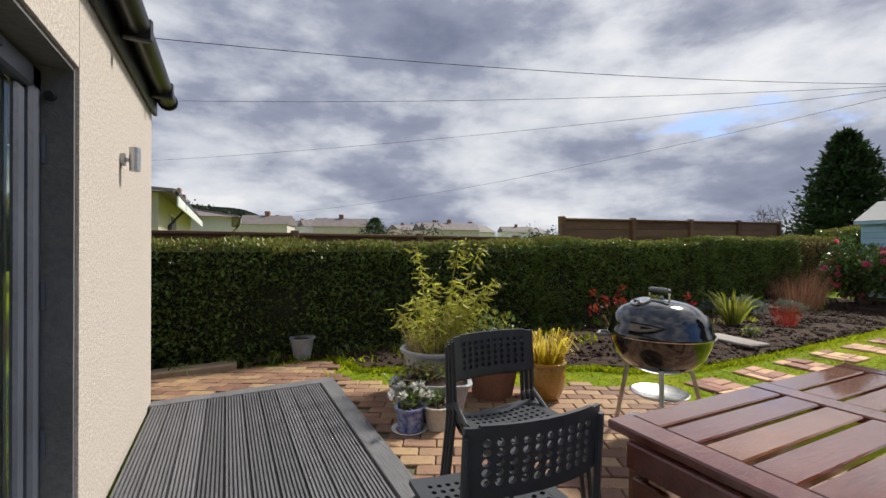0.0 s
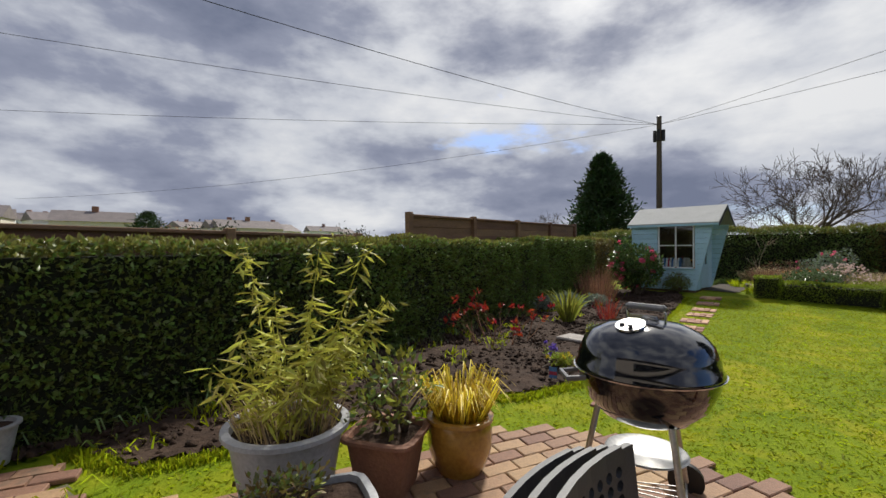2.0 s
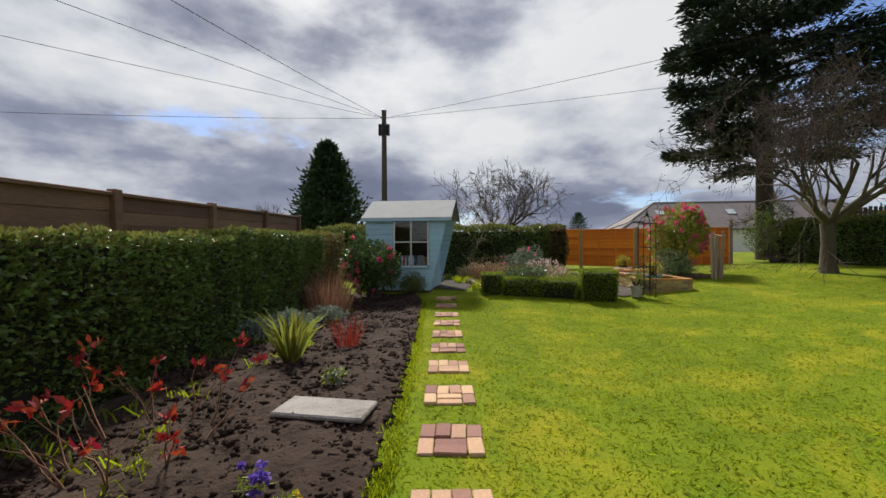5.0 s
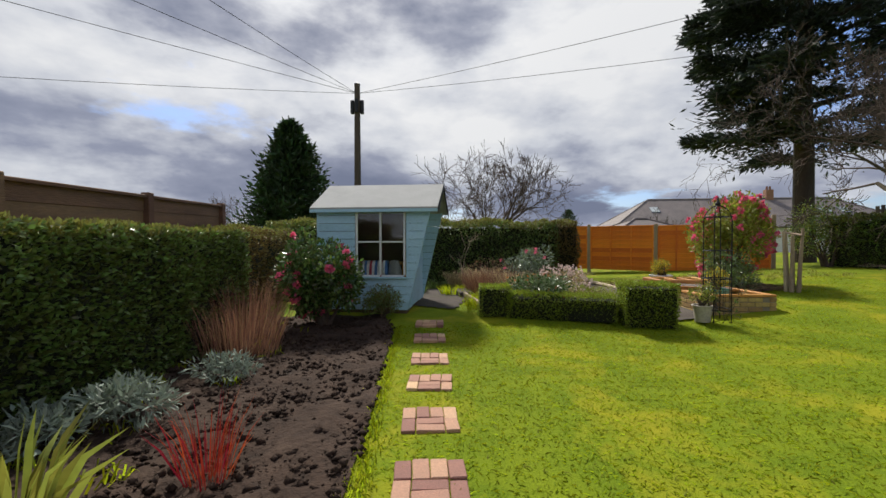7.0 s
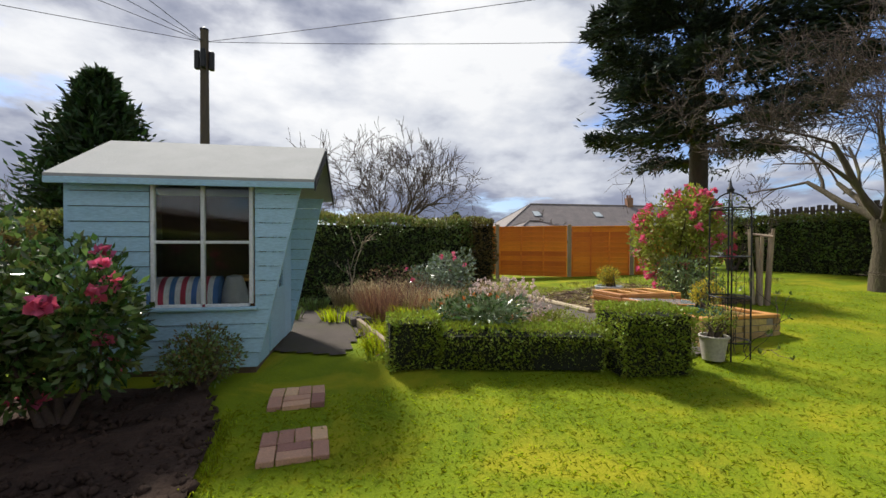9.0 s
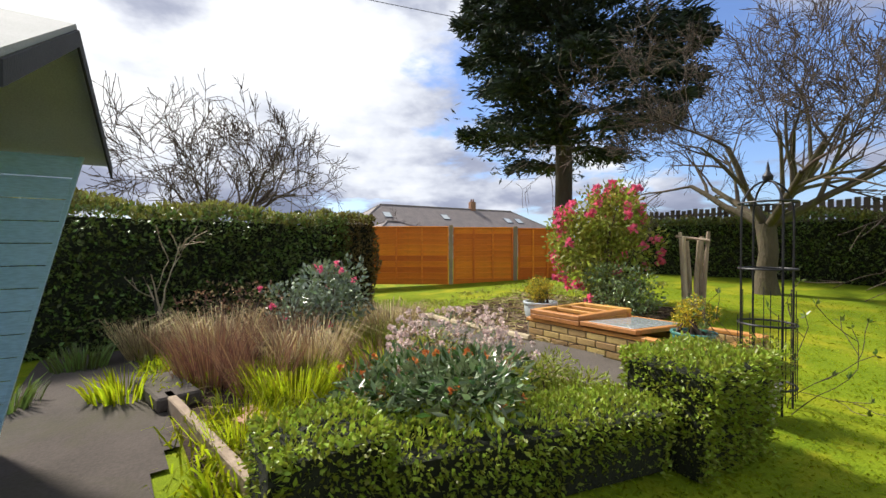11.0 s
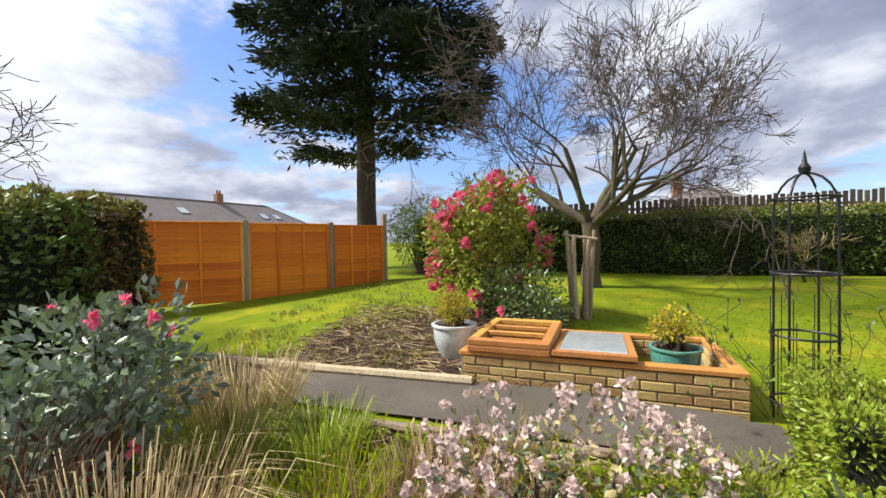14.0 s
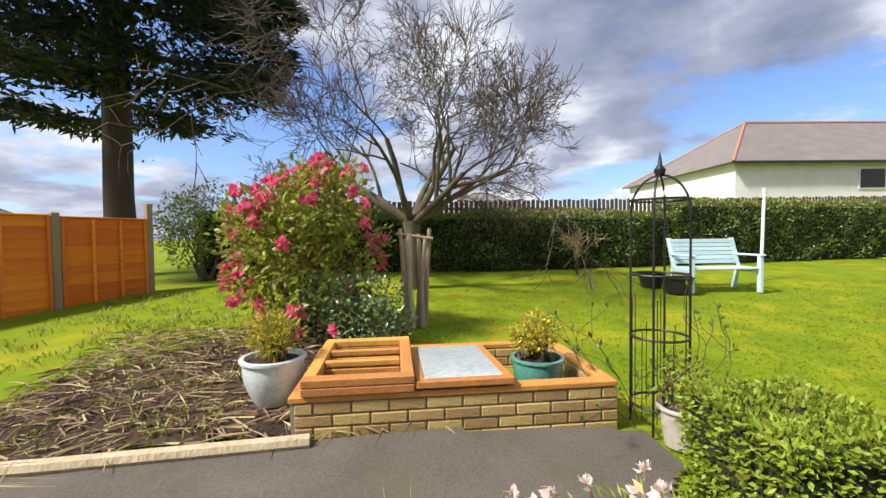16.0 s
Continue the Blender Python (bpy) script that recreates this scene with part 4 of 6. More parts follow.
def cedar():
    r = np.random.default_rng(8)
    ob = thing("cedar_tree", "large dark evergreen cedar with flat layered boughs", "tree", (19.2, -9.4, 0.4))
    part("trunk", tube_mesh("trunk", [([(0, 0, 0), (0.05, 0, 2), (0, 0.05, 3.6), (0.1, 0, 6), (0, 0, 9.5), (0.1, 0.1, 14)], [0.34, 0.29, 0.28, 0.22, 0.15, 0.05])], BARK), BARK, ob)
    P, Dn = [], []
    for k in range(46):
        z = 4.05 + 9.1 * (k / 46) ** 0.9
        R = 3.7 * (1 - 0.55 * max(0, (z - 8.0) / 6)) * r.uniform(0.7, 1.12) * (0.72 + 0.28 * min(1, (z - 3.2) / 1.8))
        a = k * 2.4 + r.normal() * 0.25
        o = np.array([math.cos(a), math.sin(a), 0])
        droop = r.uniform(-0.08, 0.16)
        pts = [np.array([0, 0, z - 0.5]) + o * R * q + np.array([0, 0, 1]) * (0.55 * q - droop * R * q * q) for q in (0, 0.3, 0.6, 1.0)]
        part("bough", tube_mesh("bough", [([tuple(p) for p in pts], [0.10, 0.07, 0.045, 0.012])], BARK), BARK, ob)
        n = int(1500 * R / 4)
        q = r.uniform(0.22, 1.05, n) ** 0.8
        side = np.array([-o[1], o[0], 0])
        sw = R * 0.34 * np.sin(np.clip(q, 0, 1) * math.pi * 0.86 + 0.2) * r.normal(size=n) * 0.75
        sw = np.round(sw / 0.34) * 0.34 + r.normal(size=n) * 0.07
        p = np.array([0, 0, z - 0.5]) + o * (R * q)[:, None] + side * sw[:, None]
        p[:, 2] += 0.55 * q - droop * R * q * q - np.abs(sw) * 0.22 + r.normal(size=n) * 0.09
        P.append(p)
        Dn.append(o + side * (np.sign(sw) * 0.8)[:, None] + np.array([0, 0, 0.05]))
    part("needles", leaves("needles", np.concatenate(P), np.concatenate(Dn), 0.30, 0.075, NEEDLE, 0.7, 3, 0.12), NEEDLE, ob, kind="stuff")


cedar()


def conifer(at, h, rad, seed, label, n=9000, mat=CONIFER):
    r = np.random.default_rng(seed)
    ob = thing("conifer_tree", label, "tree", at)
    part("trunk", tube_mesh("trunk", [([(0, 0, 0), (0, 0, h * 0.5), (0, 0, h * 0.95)], [0.16, 0.10, 0.02])], BARK), BARK, ob)
    m = 90
    P, Dn = [], []
    for k in range(m):
        f = (k + 0.5) / m
        a, z = k * 2.39996, h * (0.10 + 0.9 * f)
        R = rad * (1 - f) ** 0.8 * r.uniform(0.72, 1.15) + 0.08
        o = np.array([math.cos(a), math.sin(a), 0])
        q = r.uniform(0.05, 1, n // m) ** 0.6
        p = o * (R * q)[:, None] + r.normal(size=(n // m, 3)) * 0.13 * rad * (1.2 - f) + np.array([0, 0, z]) + np.array([0, 0, 1]) * (0.25 * R * q)[:, None]
        P.append(p)
        Dn.append(np.tile(o + np.array([0, 0, 0.6]), (n // m, 1)))
    part("needles", leaves("needles", np.concatenate(P), np.concatenate(Dn), 0.28, 0.09, mat, 0.8, seed), mat, ob, kind="stuff")


conifer((22.2, 8.05, 0), 5.75, 2.0, 41, "dark green pointed conifer behind the fence", 14000)
conifer((14, 42, -1), 5.2, 3.0, 42, "distant dark conifer on the skyline", 4000)
conifer((62, -16, 0), 5.5, 2.4, 43, "distant dark conifer behind the roofs", 3000)


def shrub(name, label, at, rad, n, leaf, mats, seed, stems=10, category="shrub", stem_mat=TWIG, wl=0.5, flowers=None, low=0.0, clump=16, spread=0.9):
    """A leafy shrub of several uneven clumps on woody stems; flowers: (count, size, material)."""
    r = np.random.default_rng(seed)
    ob = thing(name, label, category, (*at, gz(*at) + 0.02))
    rx, ry, h = rad
    cs = []
    for k in range(clump):
        d = unit(r.normal(size=3))
        d[2] = d[2] * 0.9
        q = r.uniform(0.45, 0.8)
        cs.append(np.array([d[0] * rx * q, d[1] * ry * q, h * (0.52 + low) + d[2] * h * 0.46 * q]))
    sb = []
    for c in cs[:stems]:
        b = np.array([r.normal() * 0.05, r.normal() * 0.05, 0])
        sb.append(([tuple(b), tuple((b + c) / 2 + r.normal(size=3) * 0.04), tuple(c)], [0.018 + 0.01 * h, 0.012, 0.005]))
    for b in sb:
        part("stem", tube_mesh("stem", [b], stem_mat), stem_mat, ob)
    P, Dn = [], []
    for c in cs:
        d = unit(r.normal(size=(n // clump, 3)))
        q = r.uniform(0.3, 1.0, (n // clump, 1)) ** 0.5
        p = c + d * q * np.array([rx, ry, h * 0.5]) * 0.48
        p[:, 2] = np.maximum(p[:, 2], 0.03 + 0.1 * r.random(len(p)))
        P.append(p)
        Dn.append(d + np.array([0, 0, 0.3]))
    P, Dn = np.concatenate(P), np.concatenate(Dn)
    pick = r.integers(0, len(mats), len(P))
    for i, m in enumerate(mats):
        part("foliage", leaves("foliage", P[pick == i], Dn[pick == i], leaf, leaf * wl, m, spread, seed + i), m, ob, kind="stuff")
    if flowers:
        cnt, size, fm = flowers
        out_d = np.linalg.norm((P - np.array([0, 0, h * 0.5])) / np.array([rx, ry, h * 0.5]), axis=1)
        outer = np.where(out_d > np.quantile(out_d, 0.5))[0]
        for j in r.choice(outer, min(cnt, len(outer)), replace=False):
            c = P[j] + 0.05 * unit(P[j] - np.array([0, 0, h * 0.4]))
            dirs = unit(r.normal(size=(16, 3)) + Dn[j] * 0.8)
            part("flower", leaves("flower", np.tile(c, (16, 1)) + dirs * size * 0.12, dirs, size * 0.62, size * 0.55, fm, 0.4, int(j)), fm, ob)
    return ob


shrub("camellia", "dark glossy camellia bush with bright pink flowers", (12.05, 4.3), (0.56, 0.54, 1.5), 5200, 0.085, (DARKLEAF, DARKLEAF, HEDGE), 51, flowers=(30, 0.115, PINK))
shrub("round_shrub", "low dark rounded bush against the summerhouse", (12.42, 3.48), (0.33, 0.33, 0.55), 3200, 0.035, (BROWNHEDGE, HEDGE, HEDGE), 52, low=-0.05)
shrub("flowering_camellia", "tall yellow-green camellia covered in pink flowers", (14.35, -3.35), (0.74, 0.76, 1.76), 6200, 0.085, (YLEAF, YLEAF, YLEAF, BOX), 53, 14, flowers=(130, 0.115, PINK), low=0.08, clump=22)
shrub("low_evergreen_shrub", "low dark grey-green shrub below the camellia", (13.9, -2.95), (0.62, 0.5, 0.75), 3600, 0.055, (RHODO, HEDGE), 54, flowers=(3, 0.09, PINK), low=-0.05)
shrub("rhododendron", "rhododendron with leathery leaves and orange buds", (12.70, 1.05), (0.54, 0.54, 0.62), 2700, 0.078, (RHODO, RHODO, DARKLEAF), 55, flowers=(34, 0.036, ORANGEBUD), wl=0.36)
shrub("pale_flowering_shrub", "bare-twigged shrub with many small pale pink flowers", (13.25, 0.42), (0.48, 0.45, 0.70), 760, 0.04, (STRAW, RHODO), 56, 14, flowers=(260, 0.038, PALEPINK), clump=24)
shrub("golden_heather", "bright yellow-green feathery low shrub", (12.75, -0.05), (0.36, 0.36, 0.42), 2600, 0.06, (YLEAF, BOX), 57, wl=0.2, low=-0.05)
shrub("rose_bush", "grey-green border shrub with pink buds", (15.6, 0.45), (0.52, 0.52, 1.05), 2200, 0.075, (RHODO, SILVER), 58, flowers=(16, 0.065, PINK))
shrub("border_shrub", "bare brown border shrub with pink-tipped twigs", (16.6, 1.2), (0.75, 0.6, 0.85), 900, 0.05, (REDSTEM, STRAW), 59, 14)
shrub("phlomis", "low clump of silver-green felted leaves", (8.95, 4.85), (0.30, 0.30, 0.34), 700, 0.085, (SILVER,), 60, wl=0.28)
shrub("phlomis", "low clump of silver-green felted leaves", (8.55, 5.2), (0.26, 0.26, 0.26), 500, 0.085, (SILVER,), 61, wl=0.28)
shrub("phlomis", "low clump of silver-green felted leaves", (9.9, 4.65), (0.3, 0.3, 0.24), 600, 0.07, (SILVER,), 62, wl=0.28)
shrub("climbing_shrub", "dense green shrub at the far garden corner", (17.0, -8.0), (0.9, 0.8, 1.9), 3000, 0.08, (HEDGE, YLEAF, HEDGE), 63)


def sprays(name, label, at, n, height, spread, width, mat, seed, bend=0.5, category="plant", z=None, rad=0.08):
    r = np.random.default_rng(seed)
    ob = thing(name, label, category, (*at, (gz(*at) + 0.02) if z is None else z))
    a = r.uniform(0, 2 * math.pi, n)
    rr = r.uniform(0, 1, n) ** 0.5
    base = np.stack([np.cos(a) * rr * rad, np.sin(a) * rr * rad, np.zeros(n)], 1)
    L = height * r.uniform(0.55, 1.1, n)
    s = spread * r.uniform(0.2, 1.0, n)
    off = np.stack([np.cos(a) * s * L, np.sin(a) * s * L, L], 1)
    part("blade", blades("blade", base, off, width, mat, seed, bend), mat, ob, kind="stuff")
    return ob


sprays("phormium", "spiky yellow-green striped sword-leaved plant", (7.67, 4.43), 70, 0.62, 0.75, 0.035, YLEAF, 71, 0.35)
sprays("dead_stems", "clump of reddish dead flower stems", (10.8, 4.9), 420, 0.7, 0.5, 0.007, REDSTEM, 72, 0.2, rad=0.4)
sprays("dead_stems", "clump of reddish dead flower stems", (11.4, 5.1), 360, 0.9, 0.45, 0.007, REDSTEM, 73, 0.2, rad=0.35)
sprays("red_twigs", "thin crimson upright shrub twigs", (8.25, 3.95), 90, 0.45, 0.6, 0.007, REDLEAF, 74, 0.2, rad=0.12)
for i, (x, y, n, h, m) in enumerate([(15.4, -0.35, 520, 0.52, STRAW), (15.1, 0.1, 300, 0.4, YLEAF), (14.6, 1.0, 420, 0.55, STRAW), (14.9, 1.7, 360, 0.6, REDSTEM), (15.7, 1.5, 420, 0.6, STRAW),
                                     (15.6, 0.7, 420, 0.55, REDSTEM), (14.1, 1.3, 300, 0.35, GRASS), (14.3, 0.4, 260, 0.32, GRASS), (14.7, -0.2, 260, 0.3, BOX), (16.4, 2.0, 320, 0.5, STRAW), (13.9, 0.0, 200, 0.25, STRAW), (16.2, -0.5, 260, 0.4, YLEAF), (13.7, 1.75, 180, 0.22, GRASS)]):
    sprays("border_grass", "overgrown clump of arching winter grass" if m != REDSTEM else "clump of brown dead stems", (x, y), int(n * 1.7), h, 1.0 if m != REDSTEM else 0.6, 0.0062, m, 80 + i, 0.7 if m != REDSTEM else 0.15, rad=0.26)


def red_plant():
    r = np.random.default_rng(77)
    ob = thing("red_leaved_shrub", "young shrub with sparse bright red leaves", "shrub", (5.75, 4.6, gz(5.75, 4.6)))
    out, tips = [], []
    for k in range(16):
        a = k * 0.7
        limbs((0.45 * math.cos(a), 0.3 * math.sin(a), 0), (math.cos(a) * 0.5, math.sin(a) * 0.5, 0.9), 0.30 + 0.05 * (k % 3), 0.008, 1, r, out, 0.5, (1, 2), 0.8, 0.1, 0.15, tips, 0.003)
    for b in out:
        part("stem", tube_mesh("stem", [b], REDSTEM), REDSTEM, ob)
    P = np.repeat(np.array([t[0] for t in tips]), 9, 0)
    Dn = np.repeat(np.array([t[1] for t in tips]), 9, 0)
    part("foliage", leaves("foliage", P + r.normal(size=P.shape) * 0.02, Dn, 0.065, 0.032, REDLEAF, 1.0, 4), REDLEAF, ob, kind="stuff")


red_plant()
VIOLET = leafmat("violet petals", (0.22, 0.13, 0.62), 0.2, 0.5, 0.35)
shrub("crocus", "small clump of violet crocuses in bare soil", (5.25, 3.72), (0.07, 0.07, 0.10), 60, 0.05, (BOX,), 141, 3, "flower", flowers=(7, 0.05, VIOLET), wl=0.2, clump=5)
shrub("primrose", "small yellow-green primrose clump in bare soil", (4.95, 3.52), (0.12, 0.12, 0.12), 260, 0.05, (YLEAF, BOX), 142, 4, "flower", flowers=(5, 0.035, GOLD), clump=6)
shrub("primrose", "small yellow-green primrose clump in bare soil", (6.9, 3.75), (0.10, 0.10, 0.10), 160, 0.05, (YLEAF, SILVER), 143, 4, "flower", clump=6)
tag_ = thing("plant_label", "small blue and red printed plant label pushed into soil", "plant label", (4.52, 3.40, gz(4.52, 3.4) + 0.03), -80)
part("card", Geo().box((-0.035, -0.002, 0.02), (0.035, 0.002, 0.12), 0.001), STRIPE1, tag_)
part("stake", Geo().box((-0.008, -0.0015, -0.03), (0.008, 0.0015, 0.019)), WHITEPAINT, tag_)
part("print_band", Geo().box((-0.034, -0.0045, 0.05), (0.034, -0.0025, 0.08)), STRIPE3, tag_)
for i, (x, y, m, n, h) in enumerate(((14.95, 2.3, GRASS, 160, 0.22), (13.4, 0.9, REDSTEM, 160, 0.6), (13.9, 0.6, REDSTEM, 200, 0.5), (14.4, 1.45, REDSTEM, 200, 0.7), (15.3, 1.1, TWIG, 160, 0.8), (13.6, -0.2, REDSTEM, 120, 0.35), (12.95, 1.9, GRASS, 90, 0.2), (16.3, 2.6, HEDGE, 160, 0.25), (15.2, 3.0, HEDGE, 120, 0.2))):
    sprays("weed_clump", "straggling clump of weeds and dead stems" if m in (REDSTEM, TWIG) else "fresh green strap-leaved clump", (x, y), n, h, 0.7, 0.005 if m in (REDSTEM, TWIG) else 0.014, m, 130 + i, 0.25, rad=0.22)


# ---- terrace furniture ----
def holed(g, x0, x1, z0, z1, nx, nz, r, th, place):
    """A panel with round holes; place(u, v, d) puts a point of the flat panel into space."""
    cx, cz = (x1 - x0) / nx, (z1 - z0) / nz
    for i in range(nx):
        for j in range(nz):
            mx, mz = x0 + (i + 0.5) * cx, z0 + (j + 0.5) * cz
            vs = []
            for k in range(8):
                a = math.pi / 4 * k
                c, s = math.cos(a), math.sin(a)
                q = 1 / max(abs(c), abs(s))
                for d in (th / 2, -th / 2):
                    vs.append(place(mx + c * q * cx / 2, mz + s * q * cz / 2, d))
                    vs.append(place(mx + c * r, mz + s * r, d))
            fs = []
            for k in range(8):
                a, b = k * 4, (k + 1) % 8 * 4
                fs += [(a, b, b + 1, a + 1), (a + 2, a + 3, b + 3, b + 2), (a + 1, b + 1, b + 3, a + 3)]
            g.add(vs, fs)


def chair():
    ob = thing("stacking_chair", "charcoal metal stacking chair with perforated seat and back", "chair", (0, 0, 0), 0, "terrace chairs")
    # faces +y
    g = Geo()
    def back(u, v, d):
        return (u, -0.20 + 0.10 * (u / 0.2) ** 2 * 0.35 + d - 0.10 * (v - 0.6), v)
    holed(g, -0.165, 0.165, 0.625, 0.745, 10, 5, 0.0105, 0.012, back)
    for u0, u1, v0, v1 in ((-0.20, -0.165, 0.60, 0.77), (0.165, 0.20, 0.60, 0.77), (-0.165, 0.165, 0.745, 0.775), (-0.165, 0.165, 0.595, 0.625)):
        n = 6
        for i in range(n):
            a, b = u0 + (u1 - u0) * i / n, u0 + (u1 - u0) * (i + 1) / n
            g.add([back(a, v0, 0.006), back(b, v0, 0.006), back(b, v1, 0.006), back(a, v1, 0.006), back(a, v0, -0.006), back(b, v0, -0.006), back(b, v1, -0.006), back(a, v1, -0.006)],
                  [(0, 1, 2, 3), (7, 6, 5, 4), (3, 2, 6, 7), (0, 4, 5, 1), (0, 3, 7, 4), (1, 5, 6, 2)])
    part("backrest", g, CHAIRM, ob, "perforated charcoal back panel")
    s = Geo()
    def seat(u, v, d):
        return (u, v, 0.45 + d - 0.018 * math.cos(u * 7) + 0.02 * (v - 0.02) ** 2)
    holed(s, -0.165, 0.165, -0.15, 0.17, 11, 10, 0.009, 0.012, seat)
    for u0, u1, v0, v1 in ((-0.20, -0.165, -0.19, 0.21), (0.165, 0.20, -0.19, 0.21), (-0.165, 0.165, 0.17, 0.21), (-0.165, 0.165, -0.19, -0.15)):
        n = 5
        for i in range(n):
            a, b = u0 + (u1 - u0) * i / n, u0 + (u1 - u0) * (i + 1) / n
            s.add([seat(a, v0, 0.006), seat(b, v0, 0.006), seat(b, v1, 0.006), seat(a, v1, 0.006), seat(a, v0, -0.012), seat(b, v0, -0.012), seat(b, v1, -0.012), seat(a, v1, -0.012)],
                  [(0, 1, 2, 3), (7, 6, 5, 4), (3, 2, 6, 7), (0, 4, 5, 1), (0, 3, 7, 4), (1, 5, 6, 2)])
    part("seat", s, CHAIRM, ob, "perforated charcoal seat")
    for sx in (-1, 1):
        part("rear_leg", Geo().tube([(sx * 0.198, -0.19, 0.75), (sx * 0.20, -0.17, 0.46), (sx * 0.215, -0.235, 0)], 0.0105, 8), CHAIRM, ob, smooth=True)
        part("front_leg", Geo().tube([(sx * 0.20, -0.17, 0.50), (sx * 0.20, -0.05, 0.43), (sx * 0.20, 0.15, 0.425), (sx * 0.205, 0.19, 0.40), (sx * 0.215, 0.235, 0)], 0.0105, 8), CHAIRM, ob, smooth=True)
        for y in (-0.235, 0.235):
            part("foot", Geo().tube([(sx * 0.215, y, 0), (sx * 0.215, y, 0.02)], 0.014, 8), BLACKPLASTIC, ob)
    return ob


first = chair()
first.matrix_world = pose(1.21, 1.60, 0.03, 0, 0, -4)
for k in range(3):
    copy_thing(first, pose(1.57 - 0.012 * k, 2.04 - 0.05 * k, 0.03 + 0.022 * k, 0, 0, 179))


def garden_table():
    ob = thing("garden_table", "wet red-brown slatted hardwood folding garden table", "table", (1.48, 1.45, 0.03), -1.5)
    L, W, z = 1.40, 0.95, 0.67
    for x0, x1 in ((0, 0.09), (0.70, 0.79), (L - 0.09, L)):
        part("cross_rail", Geo().box((x0, -W, z), (x1, 0, z + 0.028), 0.005), TABLEW, ob)
    for x0, x1 in ((0.093, 0.697), (0.793, L - 0.093)):
        n = 9
        for i in range(n):
            y = -W + i * W / n
            part("slat", Geo().box((x0, y + 0.008, z + 0.004), (x1, y + W / n - 0.008, z + 0.026), 0.004), TABLEW, ob)
    part("apron", Geo().box((0.05, -0.10, z - 0.09), (L - 0.05, -0.07, z - 0.002), 0.004), TABLEW, ob)
    part("apron", Geo().box((0.05, -W + 0.07, z - 0.09), (L - 0.05, -W + 0.10, z - 0.002), 0.004), TABLEW, ob)
    for x in (0.03, L - 0.07):
        part("apron", Geo().box((x, -W + 0.1, z - 0.09), (x + 0.03, -0.1, z - 0.002), 0.004), TABLEW, ob)
    for x in (0.03, L - 0.10):
        for y in (-0.11, -W + 0.04):
            part("leg", Geo().box((x, y, 0), (x + 0.065, y + 0.065, z - 0.003), 0.006), TABLEW, ob)
    # folded end leaf hanging below the top
    for i in range(6):
        y = -W + 0.12 + i * 0.13
        part("leaf_slat", Geo().box((0.005, y, 0.16), (0.025, y + 0.10, z - 0.10), 0.004), TABLEW, ob)
    for zz in (0.12, 0.60):
        part("leaf_rail", Geo().box((-0.018, -W + 0.09, zz), (0.004, -0.08, zz + 0.07), 0.004), TABLEW, ob)


garden_table()


